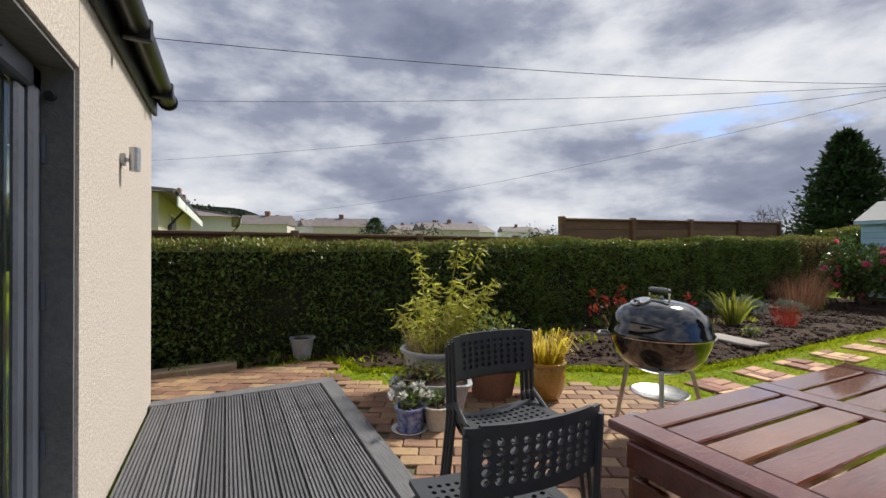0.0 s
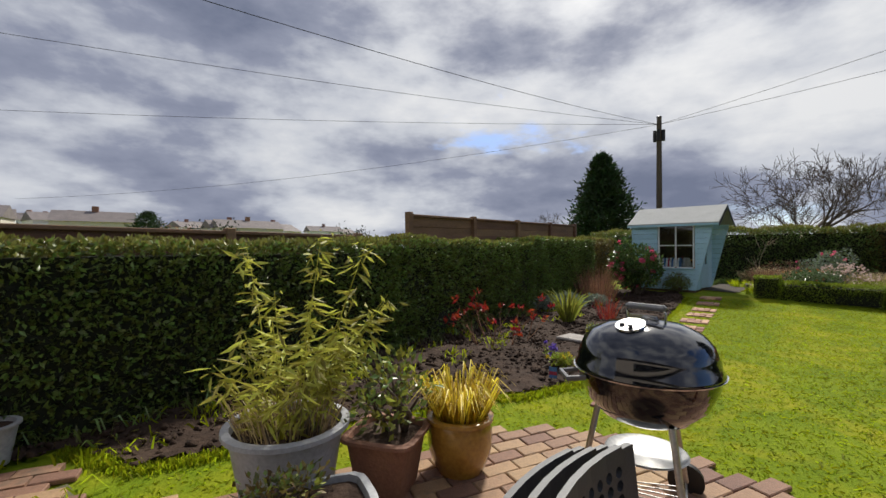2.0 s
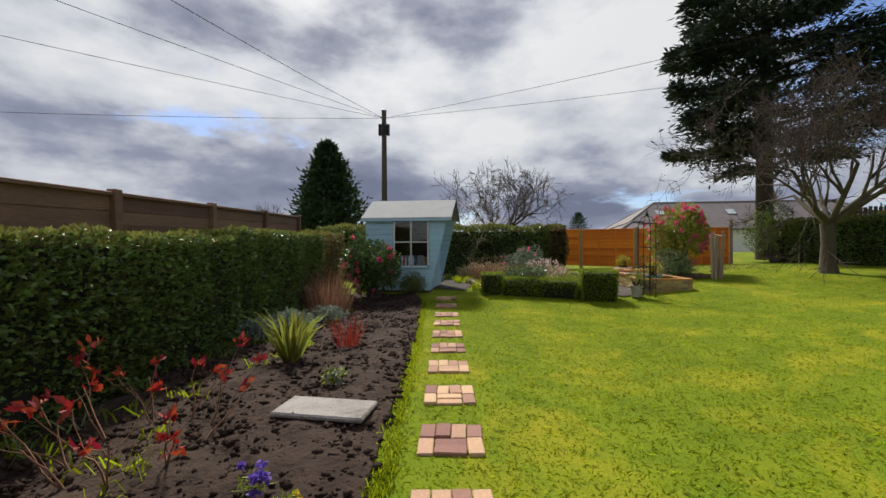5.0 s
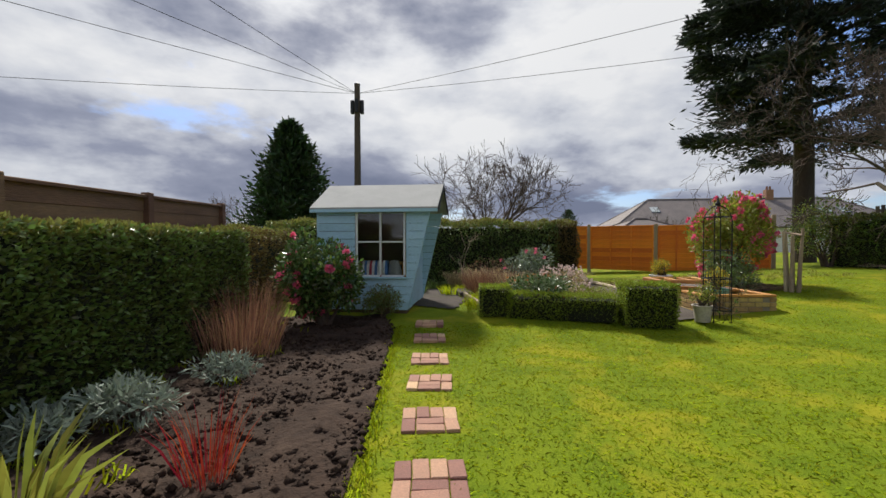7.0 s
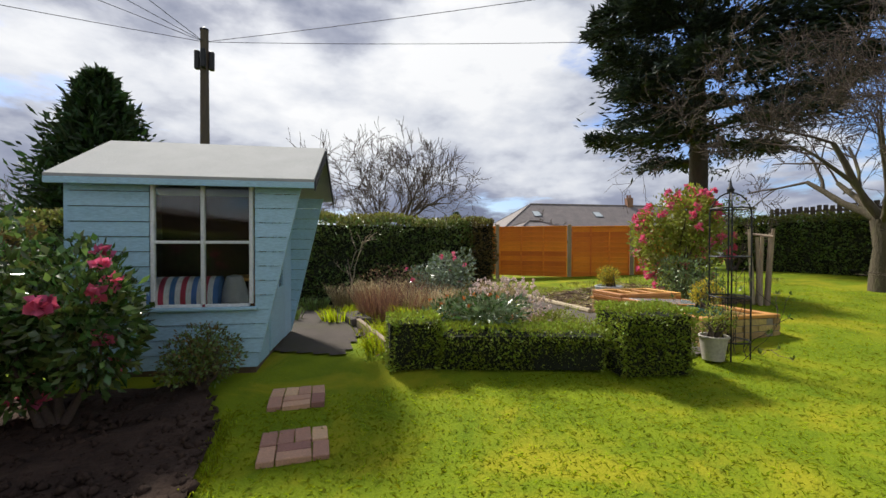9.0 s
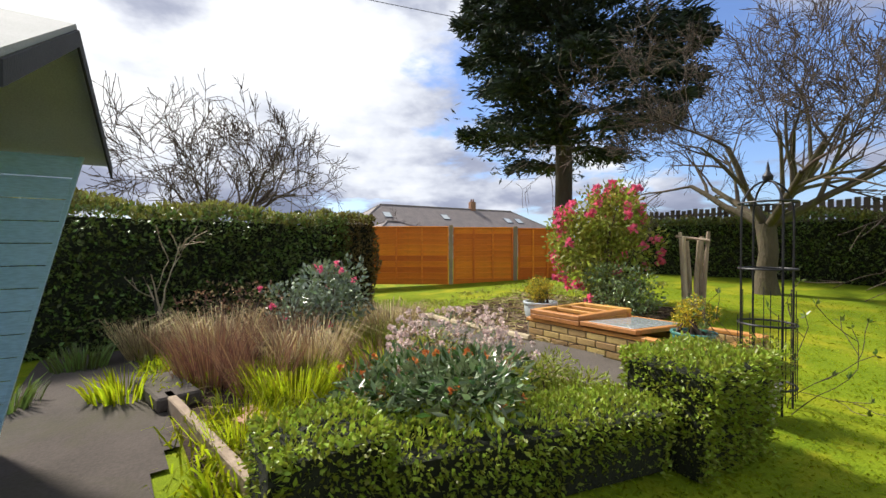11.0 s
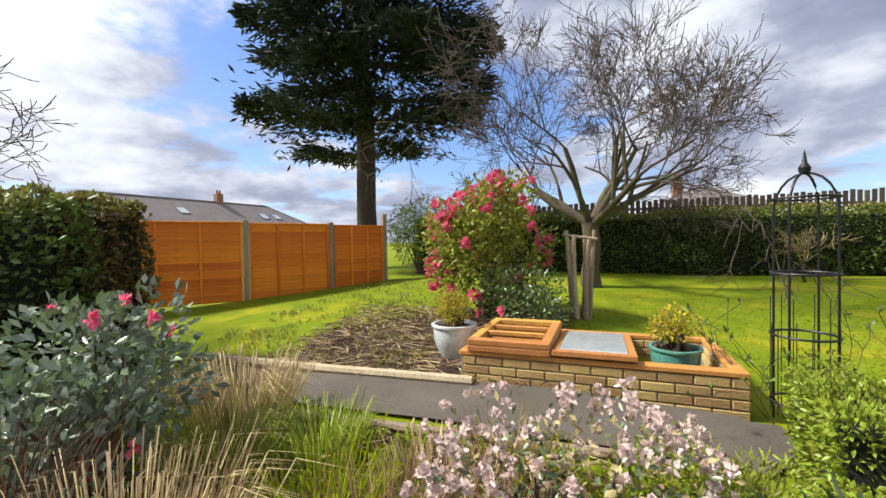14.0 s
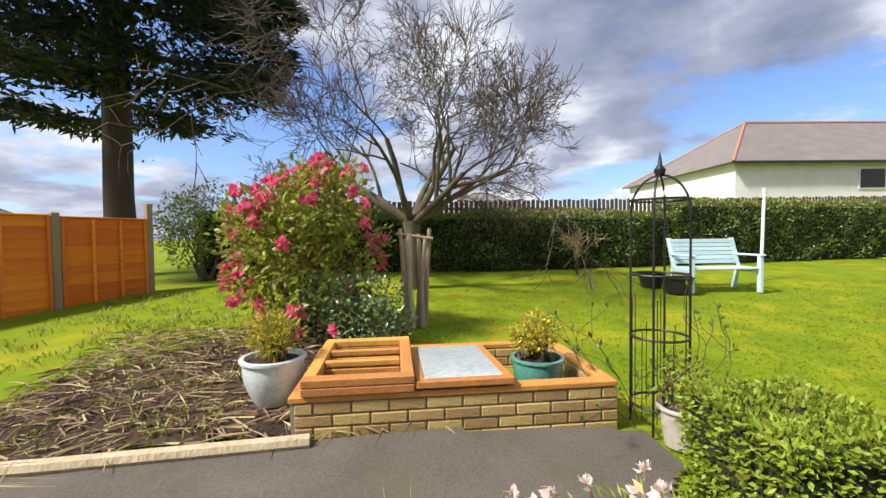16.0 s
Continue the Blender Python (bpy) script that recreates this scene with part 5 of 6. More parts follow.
def kettle_barbecue():
    ob = thing("kettle_barbecue", "glossy black kettle barbecue with lid closed, on three metal legs", "barbecue", (2.93, 2.32, 0.0), -105)
    bowl = [(0.0, 0.44), (0.10, 0.45), (0.19, 0.49), (0.255, 0.56), (0.285, 0.64), (0.29, 0.685)]
    part("bowl", Geo().lathe(bowl, 48), BLACKGLOSS, ob, "black enamel bowl", True)
    lid = [(0.29, 0.69), (0.302, 0.692), (0.302, 0.70), (0.29, 0.715), (0.283, 0.76), (0.262, 0.81), (0.22, 0.853), (0.15, 0.885), (0.07, 0.90), (0.0, 0.903)]
    ld = part("lid", Geo().lathe(lid, 48), BLACKGLOSS, ob, "black enamel lid with bright rim", True)
    part("rim", Geo().lathe([(0.288, 0.683), (0.306, 0.684), (0.308, 0.690), (0.29, 0.6905)], 48), CHROME, ld)
    hd = Geo().tube([(-0.085, 0, 0.895), (-0.088, 0, 0.935), (-0.07, 0, 0.955), (0.07, 0, 0.955), (0.088, 0, 0.935), (0.085, 0, 0.895)], 0.006, 8)
    part("handle_bracket", hd, CHROME, ld, smooth=True)
    part("handle", Geo().box((-0.09, -0.018, 0.945), (0.09, 0.018, 0.972), 0.010), GREYPLASTIC, ld, "grey plastic lid handle")
    sh = Geo().prism([(-0.075, 0.895), (0.075, 0.895), (0.06, 0.925), (-0.06, 0.925)], 1, -0.028, -0.022)
    part("heat_shield", sh, CHROME, ld)
    vent = Geo().tube([(0, -0.135, 0.888), (0, -0.138, 0.897)], 0.06, 24)
    vt = part("vent_disc", vent, CHROME, ld, "bright round vent with holes", True)
    for k in range(4):
        a = k * math.pi / 2 + 0.5
        part("vent_hole", Geo().tube([(0.032 * math.cos(a), -0.137 + 0.032 * math.sin(a), 0.893), (0.032 * math.cos(a), -0.137 + 0.032 * math.sin(a), 0.8995)], 0.011, 10), BLACKPLASTIC, vt)
    legs = [(-0.27, -0.16), (0.27, -0.16), (0.0, 0.30)]
    stand = Matrix.Rotation(radians(113), 4, "Z")               # the tripod is turned against the lid
    for i, (x, y) in enumerate(legs):
        q = Vector((x, y, 0)).normalized()
        foot = (x, y, 0.02 if i == 2 else 0.09)
        lg = part("leg", Geo().tube([(q.x * 0.20, q.y * 0.20, 0.50), foot], 0.0135, 10), ALUM, ob, "bare aluminium tube leg", True, at=stand)
        if i == 2:
            part("foot_cap", Geo().tube([foot, (x, y, -0.02)], 0.017, 10), BLACKPLASTIC, lg)
        else:
            wh = part("wheel", Geo().tube([(x + (0.02 if x > 0 else -0.02), y, 0.08), (x + (0.055 if x > 0 else -0.055), y, 0.08)], 0.08, 26), BLACKPLASTIC, ob, "black plastic wheel", True, at=stand)
            part("hub", Geo().tube([(x + (0.055 if x > 0 else -0.055), y, 0.08), (x + (0.062 if x > 0 else -0.062), y, 0.08)], 0.02, 12), ALUM, wh)
    part("axle", Geo().tube([(-0.28, -0.16, 0.08), (0.28, -0.16, 0.08)], 0.006, 8), ALUM, ob, at=stand)
    part("ash_pan", Geo().lathe([(0.0, 0.285), (0.12, 0.29), (0.165, 0.315), (0.172, 0.318), (0.165, 0.322), (0.12, 0.298), (0.0, 0.292)], 32), ALUM, ob, "shallow aluminium ash catcher", True)
    for k in range(7):
        x = -0.15 + 0.05 * k
        part("shelf_rod", Geo().tube([(x, -0.15, 0.12), (x * 0.3, 0.2, 0.12)], 0.003, 6), ALUM, ob, at=stand)
    part("side_handle", Geo().tube([(-0.06, 0.285, 0.66), (-0.06, 0.36, 0.655), (0.06, 0.36, 0.655), (0.06, 0.285, 0.66)], 0.012, 8), GREYPLASTIC, ob, "grey bowl handle", True, at=Matrix.Rotation(radians(140), 4, "Z"))


kettle_barbecue()


def pot(name, label, at, r0, r1, h, mat, rz=0, lip=0.02, belly=0.0, power=None, sy=1.0, z=None, n=32, saucer=None):
    ob = thing(name, label, "plant pot", (*at, gz(*at) + 0.02 if z is None else z), rz)
    prof = [(0.0, 0.0), (r0, 0.0)]
    for k in range(1, 8):
        f_ = k / 8
        prof.append((r0 + (r1 - r0) * f_ + belly * math.sin(math.pi * f_), h * f_))
    prof += [(r1, h * 0.93), (r1 + lip, h * 0.935), (r1 + lip, h * 0.99), (r1 + lip * 0.8, h), (r1 - 0.012, h), (r1 - 0.02, h * 0.88)]
    part("body", Geo().lathe(prof, n, power=power, sy=sy), mat, ob, smooth=True)
    part("compost", Geo().lathe([(r1 - 0.019, h * 0.90), (r1 * 0.5, h * 0.93), (0.0, h * 0.94)], n, power=power, sy=sy), SOIL, ob, "dark compost")
    if saucer:
        part("saucer", Geo().lathe([(0.0, 0.004), (r0 + 0.02, 0.004), (r0 + 0.045, 0.022), (r0 + 0.04, 0.024), (r0 + 0.01, 0.012)], n), saucer, ob)
    return ob


pot("large_pot", "large pale grey ribbed round plastic pot", (2.05, 3.72), 0.20, 0.265, 0.38, POTGREY, lip=0.025)
pot("trough", "long pale grey plastic planter trough", (1.80, 3.28), 0.21, 0.27, 0.26, POTGREY, rz=-26, power=6, sy=0.5, lip=0.02)
pot("blue_pot", "small blue and white patterned pot with saucer", (1.58, 3.14), 0.075, 0.095, 0.165, POTBLUE, saucer=WHITEPAINT, lip=0.008)
pot("small_pot", "small dull brown-grey plastic pot", (1.75, 3.07), 0.07, 0.09, 0.165, POTCREAM, lip=0.008)
pot("terracotta_pot", "square brown terracotta pot", (2.42, 3.42), 0.125, 0.17, 0.29, TERRA, rz=20, power=6, lip=0.02)
pot("glazed_pot", "round mustard-yellow glazed pot", (2.76, 3.21), 0.115, 0.16, 0.31, MUSTARD, belly=0.035, lip=0.022)
pot("bucket", "small pale grey plastic bucket by the hedge", (1.24, 5.33), 0.085, 0.125, 0.23, POTGREY, lip=0.012)
pot("white_pot", "pale blue-white glazed pot on the mulch", (14.37, -1.95), 0.12, 0.20, 0.32, POTWHITE, belly=0.03, z=gz(14.37, -1.95) + 0.02)
pot("cream_pot", "cream plastic pot with a small shrub", (11.85, -1.15), 0.095, 0.13, 0.24, POTCREAM, z=gz(11.85, -1.15) + 0.02, lip=0.012)


def bamboo(at, z):
    r = np.random.default_rng(12)
    ob = thing("bamboo", "yellowing potted bamboo with arching canes", "plant", (*at, z))
    P, Dn = [], []
    for k in range(26):
        a, s = r.uniform(0, 6.28), r.uniform(0.35, 1.1)
        H = r.uniform(0.3, 0.72) if k > 2 else 0.86 + 0.04 * k
        if k < 3:
            s = 0.45
        b = np.array([math.cos(a) * 0.14, math.sin(a) * 0.14, 0])
        pts = [b + np.array([math.cos(a), math.sin(a), 0]) * s * H * q ** 1.5 * 0.6 + np.array([0, 0, H * q]) for q in (0, 0.3, 0.6, 0.85, 1.0)]
        part("cane", tube_mesh("cane", [([tuple(p) for p in pts], [0.006, 0.005, 0.004, 0.003, 0.002])], BAMBOO), BAMBOO, ob)
        m = int(85 * H)
        q = r.uniform(0.25, 1.0, m)
        p = np.stack([np.interp(q, (0, 0.3, 0.6, 0.85, 1.0), [v[i] for v in pts]) for i in range(3)], 1)
        P.append(p + r.normal(size=p.shape) * 0.025)
        Dn.append(np.stack([r.normal(size=m), r.normal(size=m), np.full(m, -0.1)], 1))
    part("foliage", leaves("foliage", np.concatenate(P), np.concatenate(Dn), 0.105, 0.018, BAMBOO, 0.5, 6, 0.25), BAMBOO, ob, kind="stuff")
    sprays("dry_grass", "tuft of dry straw grass in the pot", at, 260, 0.24, 0.7, 0.006, STRAW, 90, 0.4, z=z, rad=0.22)


bamboo((2.05, 3.72), gz(2.05, 3.7) + 0.36)
o = shrub("potted_shrub", "sparse green shrub in a terracotta pot", (2.42, 3.42), (0.26, 0.26, 0.42), 420, 0.05, (YLEAF, HEDGE), 91)
o.location.z = gz(2.4, 3.4) + 0.27
sprays("golden_grass", "fountain of bright golden grass in a pot", (2.76, 3.21), 420, 0.27, 1.0, 0.011, GOLD, 92, 0.9, z=gz(2.7, 3.2) + 0.29, rad=0.13)
o = shrub("trailing_plant", "straggling ivy and seedlings in the trough", (1.72, 3.32), (0.26, 0.13, 0.18), 420, 0.035, (YLEAF, BROWNHEDGE, HEDGE), 93)
o.location.z = gz(1.7, 3.3) + 0.22
o = shrub("white_pansies", "small white pansies with one violet bloom", (1.58, 3.14), (0.10, 0.10, 0.11), 160, 0.035, (HEDGE,), 94, 4, flowers=(12, 0.05, WHITEPETAL))
o.location.z = gz(1.58, 3.1) + 0.15
o = shrub("seedling", "small green seedling in the pot", (1.75, 3.07), (0.09, 0.09, 0.10), 70, 0.04, (HEDGE,), 95, 4)
o.location.z = gz(1.75, 3.1) + 0.15
o = shrub("potted_conifer", "small golden-green feathery conifer in the pot", (14.37, -1.95), (0.17, 0.17, 0.36), 1500, 0.055, (YLEAF, GOLD), 96, wl=0.18)
o.location.z = gz(14.37, -1.95) + 0.30
o = shrub("potted_shrub", "small yellow-green shrub in the cream pot", (11.85, -1.15), (0.18, 0.18, 0.42), 600, 0.035, (YLEAF, BOX), 97)
o.location.z = gz(11.85, -1.15) + 0.22


# ---- cold frame ----
def cold_frame():
    z0 = gz(12.3, -1.3) - 0.01
    x0, x1, y0, y1 = 12.145, 14.19, -2.45, -1.357
    ob = thing("cold_frame", "yellow block cold frame with stained timber lids, half open", "cold frame", (x0, y1, z0), -3)
    W, D = x1 - x0, y1 - y0
    for a, b in (((0.01, -0.09, 0), (W - 0.01, -0.012, 0.285)), ((0.01, -D + 0.012, 0), (W - 0.01, -D + 0.09, 0.285)), ((0.012, -D + 0.1, 0), (0.09, -0.1, 0.285)), ((W - 0.09, -D + 0.1, 0), (W - 0.012, -0.1, 0.285))):
        part("mortar", Geo().box(a, b), MORTAR, ob)
    me = Geo().box((0, -0.1, 0), (0.214, 0, 0.064), 0.006).mesh("block", YBRICK)
    half = Geo().box((0, -0.1, 0), (0.102, 0, 0.064), 0.006).mesh("block", YBRICK)
    endb = Geo().box((0, 0, 0), (0.1, 0.214, 0.064), 0.006).mesh("block", YBRICK)
    for row in range(4):
        z = row * 0.0735
        x = 0.0
        if row % 2:
            part("block", half, YBRICK, ob, at=pose(0, 0, z))
            part("block", half, YBRICK, ob, at=pose(0, -D + 0.1, z))
            x = 0.112
        while x < W - 0.05:
            m = me if x + 0.214 <= W + 0.02 else half
            part("block", m, YBRICK, ob, at=pose(x, 0.002 * math.sin(x * 30), z))
            part("block", m, YBRICK, ob, at=pose(x, -D + 0.1, z))
            x += 0.2245
        y = -D + 0.105 + (0.1 if row % 2 else 0)
        while y < -0.3:
            part("block", endb, YBRICK, ob, at=pose(0, y, z))
            part("block", endb, YBRICK, ob, at=pose(W - 0.1, y, z))
            y += 0.2245
    part("soil", Geo().box((0.1, -D + 0.1, 0), (W - 0.1, -0.1, 0.05)), SOIL, ob)
    for a, b in (((0, -0.10, 0.292), (W, 0.005, 0.33)), ((0, -D, 0.292), (W, -D + 0.09, 0.33)), ((0.0, -D + 0.092, 0.292), (0.09, -0.102, 0.33)), ((W - 0.09, -D + 0.092, 0.292), (W, -0.102, 0.33))):
        part("frame_rail", Geo().box(a, b, 0.006), FRAMEWOOD, ob)
    # two open lids stacked at the far end, one glazed lid in the middle
    for k in range(2):
        zb = 0.332 + 0.052 * k
        for a, b in (((1.30, -0.07, zb), (1.97, 0.02, zb + 0.05)), ((1.30, -0.98, zb), (1.97, -0.89, zb + 0.05)), ((1.30, -0.888, zb), (1.38, -0.072, zb + 0.05)), ((1.89, -0.888, zb), (1.97, -0.072, zb + 0.05)),
                     ((1.382, -0.40, zb + 0.005), (1.888, -0.35, zb + 0.045)), ((1.382, -0.66, zb + 0.005), (1.888, -0.61, zb + 0.045))):
            part("lid_rail", Geo().box(a, b, 0.006), FRAMEWOOD, ob)
    m = pose(0, 0, 0.345, 3, 0, 0)
    for a, b in (((0.68, -0.06, 0), (1.29, 0.02, 0.045)), ((0.68, -1.0, 0), (1.29, -0.95, 0.045)), ((0.68, -0.948, 0), (0.74, -0.062, 0.045)), ((1.24, -0.948, 0), (1.29, -0.062, 0.045))):
        part("lid_rail", Geo().box(a, b, 0.006), FRAMEWOOD, ob, at=m)
    part("lid_glazing", Geo().box((0.742, -0.948, 0.035), (1.238, -0.045, 0.05), 0.003), PLASTICSHEET, ob, "clouded sheet glazing", at=m)
    px, py = x0 + 0.36, y1 - 0.45
    pot("green_pot", "green glazed pot in the cold frame", (px, py), 0.12, 0.18, 0.28, POTGREEN, z=z0 + 0.10, lip=0.014, belly=0.02)
    o2 = shrub("golden_shrub", "compact golden-leaved shrub in a green pot", (px, py), (0.17, 0.17, 0.34), 1300, 0.035, (GOLD, YLEAF), 98)
    o2.location.z = z0 + 0.36


cold_frame()


def arch():
    ob = thing("garden_obelisk", "tall black iron garden obelisk with domed top", "obelisk", (11.85, -1.36, gz(11.85, -1.36)), 20)
    R, H = 0.175, 1.42
    for k in range(4):
        a = k * math.pi / 2 + 0.4
        c, s = math.cos(a) * R, math.sin(a) * R
        pts = [(c, s, 0), (c, s, H)] + [(c * math.cos(q), s * math.cos(q), H + 0.24 * math.sin(q)) for q in np.linspace(0.2, math.pi / 2, 6)]
        part("upright", Geo().tube(pts, 0.0075, 7), IRON, ob, smooth=True)
    for z in (0.18, 0.62, 1.02, 1.50):
        ring = [(R * math.cos(a), R * math.sin(a), z) for a in np.linspace(0, 2 * math.pi, 25)]
        part("ring", Geo().tube(ring, 0.008, 6, cap=False), IRON, ob, smooth=True)
    for k in range(12):
        a = k * math.pi / 6
        c, s = math.cos(a) * R, math.sin(a) * R
        part("wire", Geo().tube([(c, s, 0.1), (c, s, 0.62 + (0.25 if k % 2 else 0.05))], 0.003, 5), IRON, ob)
    part("finial", Geo().lathe([(0.0, 0), (0.03, 0.01), (0.035, 0.04), (0.015, 0.07), (0.008, 0.12), (0.0, 0.16)], 12, (0, 0, H + 0.235)), IRON, ob, smooth=True)
    r = np.random.default_rng(3)
    out = []
    for k in range(7):
        limbs((0.15 * math.cos(k), 0.15 * math.sin(k), 0), (r.normal() * 0.3, r.normal() * 0.3, 1), 0.45, 0.004, 2, r, out, 0.5, (1, 2), 0.8, 0.05, 0.2, minr=0.0025)
    o2 = thing("climber", "straggling bare climber with a few leaves", "plant", (11.85, -1.36, gz(11.85, -1.36)))
    part("growth", tube_mesh("growth", out, TWIG), TWIG, o2, kind="stuff")
    P = np.array([b[0][-1] for b in out])
    part("foliage", leaves("foliage", np.repeat(P, 4, 0), np.tile([0, 0, 0.3], (len(P) * 4, 1)), 0.05, 0.02, HEDGE, 1.2, 8), HEDGE, o2, kind="stuff")


arch()


def garden_bench():
    ob = thing("garden_bench", "pale blue painted timber slatted garden bench", "bench", (7.75, -5.35, gz(7.75, -5.35)), 172)
    # faces -y in its own frame
    for i in range(6):
        y = -0.26 + i * 0.085
        part("seat_slat", Geo().box((-0.60, y, 0.40), (0.60, y + 0.075, 0.425), 0.005), BENCHPAINT, ob)
    for i in range(6):
        z = 0.47 + i * 0.075
        y = 0.27 + (z - 0.45) * 0.35
        part("back_slat", Geo().box((-0.60, y, z), (0.60, y + 0.022, z + 0.066), 0.005), BENCHPAINT, ob)
    for sx in (-0.62, 0.56):
        part("front_leg", Geo().box((sx, -0.28, 0), (sx + 0.06, -0.20, 0.62), 0.006), BENCHPAINT, ob)
        g = Geo().add([(sx + a, b + c, d) for a in (0, 0.06) for b, d in ((0.36, 0), (0.26, 0.42), (0.44, 0.93)) for c in (0, 0.06)],
                      [(0, 1, 3, 2), (2, 3, 5, 4), (6, 8, 9, 7), (8, 10, 11, 9), (0, 2, 8, 6), (2, 4, 10, 8), (1, 7, 9, 3), (3, 9, 11, 5), (0, 6, 7, 1), (4, 5, 11, 10)])
        part("back_leg", g, BENCHPAINT, ob)
        part("armrest", Geo().box((sx - 0.015, -0.31, 0.62), (sx + 0.075, 0.33, 0.65), 0.008), BENCHPAINT, ob)
        part("side_rail", Geo().box((sx + 0.01, -0.2, 0.33), (sx + 0.05, 0.30, 0.40), 0.005), BENCHPAINT, ob)


garden_bench()
pot("tub", "black plastic garden tub on the lawn", (8.6, -5.25), 0.17, 0.24, 0.27, BLACKPLASTIC, z=gz(8.6, -5.25) + 0.02)
pot("tub", "black plastic garden tub on the lawn", (8.65, -5.85), 0.17, 0.24, 0.27, BLACKPLASTIC, z=gz(8.65, -5.85) + 0.02)
wp = thing("clothes_pole", "white painted leaning clothes pole", "pole", (6.0, -6.15, gz(6, -6.15)))
part("shaft", Geo().tube([(0, 0, 0), (-0.06, 0, 1.85)], 0.03, 10), WHITEPAINT, wp, smooth=True)
part("cleat", Geo().box((-0.09, -0.08, 1.62), (0.0, 0.0, 1.66)), IRON, wp)


# ---- telegraph pole and wires ----
def pole():
    ob = thing("telegraph_pole", "dark wooden telegraph pole with fittings", "pole", (21.42, 5.37, 0))
    part("shaft", Geo().tube([(0, 0, 0), (0, 0, 3.5), (0, 0, 7.0)], [0.14, 0.12, 0.10], 14), POLEW, ob, smooth=True)
    part("cap", Geo().lathe([(0.11, 0), (0.11, 0.04), (0.0, 0.10)], 14, (0, 0, 7.0)), IRON, ob)
    for a in (0, 1.6, 3.1, 4.7):
        part("junction_box", Geo().box((-0.06, 0.11, 5.95), (0.06, 0.24, 6.45), 0.02, Matrix.Rotation(a, 4, "Z")), IRON, ob)
    ends = [(-9, 13, 5.6), (-22, 34, 9.0), (-30, 60, 9), (6, 40, 4.5), (12, -26, 8.4), (2, -30, 9.5)]
    for e in ends:
        d = Vector(e) - Vector((21.42, 5.37, 6.7))
        pts = [Vector((21.42, 5.37, 6.7)) + d * q - Vector((0, 0, 0.016 * d.length * 4 * q * (1 - q))) for q in np.linspace(0, 1, 25)]
        solo("overhead_wire", Geo().tube(pts, 0.0075, 5, cap=False), WIRE, "thin black overhead cable from the pole", "cable", group="overhead wires")


pole()


# ---- houses beyond the garden ----
def bungalow(label, at, rz, L, D, eave, ridge, wall, hip, skylights=(), windows=(), chimneys=(), ridge_mat=None, white=False):
    ob = thing("bungalow", label, "house", at, rz)
    part("wall", Geo().box((-L / 2, -D / 2, -2), (L / 2, D / 2, eave)), wall, ob)
    o_ = 0.35
    A = [(-L / 2 - o_, -D / 2 - o_), (L / 2 + o_, -D / 2 - o_), (L / 2 + o_, D / 2 + o_), (-L / 2 - o_, D / 2 + o_)]
    vs = [(*p, eave - 0.05) for p in A] + [(-L / 2 + hip, 0, ridge), (L / 2 - hip, 0, ridge)]
    part("roof", Geo().add(vs, [(0, 1, 5, 4), (2, 3, 4, 5), (1, 2, 5), (3, 0, 4), (3, 2, 1, 0)]), SLATE, ob, "grey-brown slate roof")
    part("gutter", Geo().box((-L / 2 - o_ - 0.06, -D / 2 - o_ - 0.06, eave - 0.14), (L / 2 + o_ + 0.06, -D / 2 - o_, eave - 0.03), 0.02), GUTTER, ob)
    if white:
        part("fascia_board", Geo().box((-L / 2 - o_ - 0.03, -D / 2 - o_ - 0.055, eave - 0.36), (L / 2 + o_ + 0.03, -D / 2 - o_ - 0.02, eave - 0.145), 0.006), WHITEPAINT, ob, "white painted fascia board")
        part("downpipe", Geo().tube([(-L / 2 + 1.4, -D / 2 - o_ - 0.03, eave - 0.1), (-L / 2 + 1.4, -D / 2 - o_ - 0.03, eave - 0.3), (-L / 2 + 1.4, -D / 2 - 0.06, eave - 0.7), (-L / 2 + 1.4, -D / 2 - 0.06, 0)], 0.04, 8), GUTTER, ob)
    part("ridge", Geo().tube([vs[4], vs[5]], 0.10, 8), ridge_mat or SLATE, ob)
    for k, (i, j) in enumerate(((0, 4), (3, 4), (1, 5), (2, 5))):
        part("hip_tile", Geo().tube([vs[i], vs[j]], 0.07, 6), ridge_mat or SLATE, ob)
    sl = math.atan2(ridge - eave + 0.05, D / 2 + o_)
    for x, f_ in skylights:
        y, z = -(D / 2 + o_) * (1 - f_), eave - 0.05 + (ridge - eave + 0.05) * f_
        m = Matrix.Translation((x, y, z)) @ Matrix.Rotation(sl, 4, "X")
        sk = part("skylight", Geo().box((-0.45, -0.55, -0.02), (0.45, 0.55, 0.07), 0.01, m), UPVC, ob)
        part("pane", Geo().box((-0.38, -0.48, 0.072), (0.38, 0.48, 0.08), 0, m), PLASTICSHEET, sk)
    for x, w_, z0, z1 in windows:
        wn = part("window", Geo().box((x - w_ / 2, -D / 2 - 0.04, z0), (x + w_ / 2, -D / 2 - 0.004, z1), 0.01), WHITEPAINT, ob)
        part("pane", Geo().box((x - w_ / 2 + 0.08, -D / 2 - 0.055, z0 + 0.08), (x + w_ / 2 - 0.08, -D / 2 - 0.042, z1 - 0.08)), GUTTER, wn)
    for x, y in chimneys:
        ch = part("chimney", Geo().box((x - 0.35, y - 0.3, eave), (x + 0.35, y + 0.3, ridge + 0.9), 0.02), TERRA, ob)
        for q in (-0.15, 0.15):
            part("chimney_pot", Geo().lathe([(0.11, 0), (0.09, 0.35), (0.07, 0.35)], 10, (x + q, y, ridge + 0.9)), TERRA, ch)


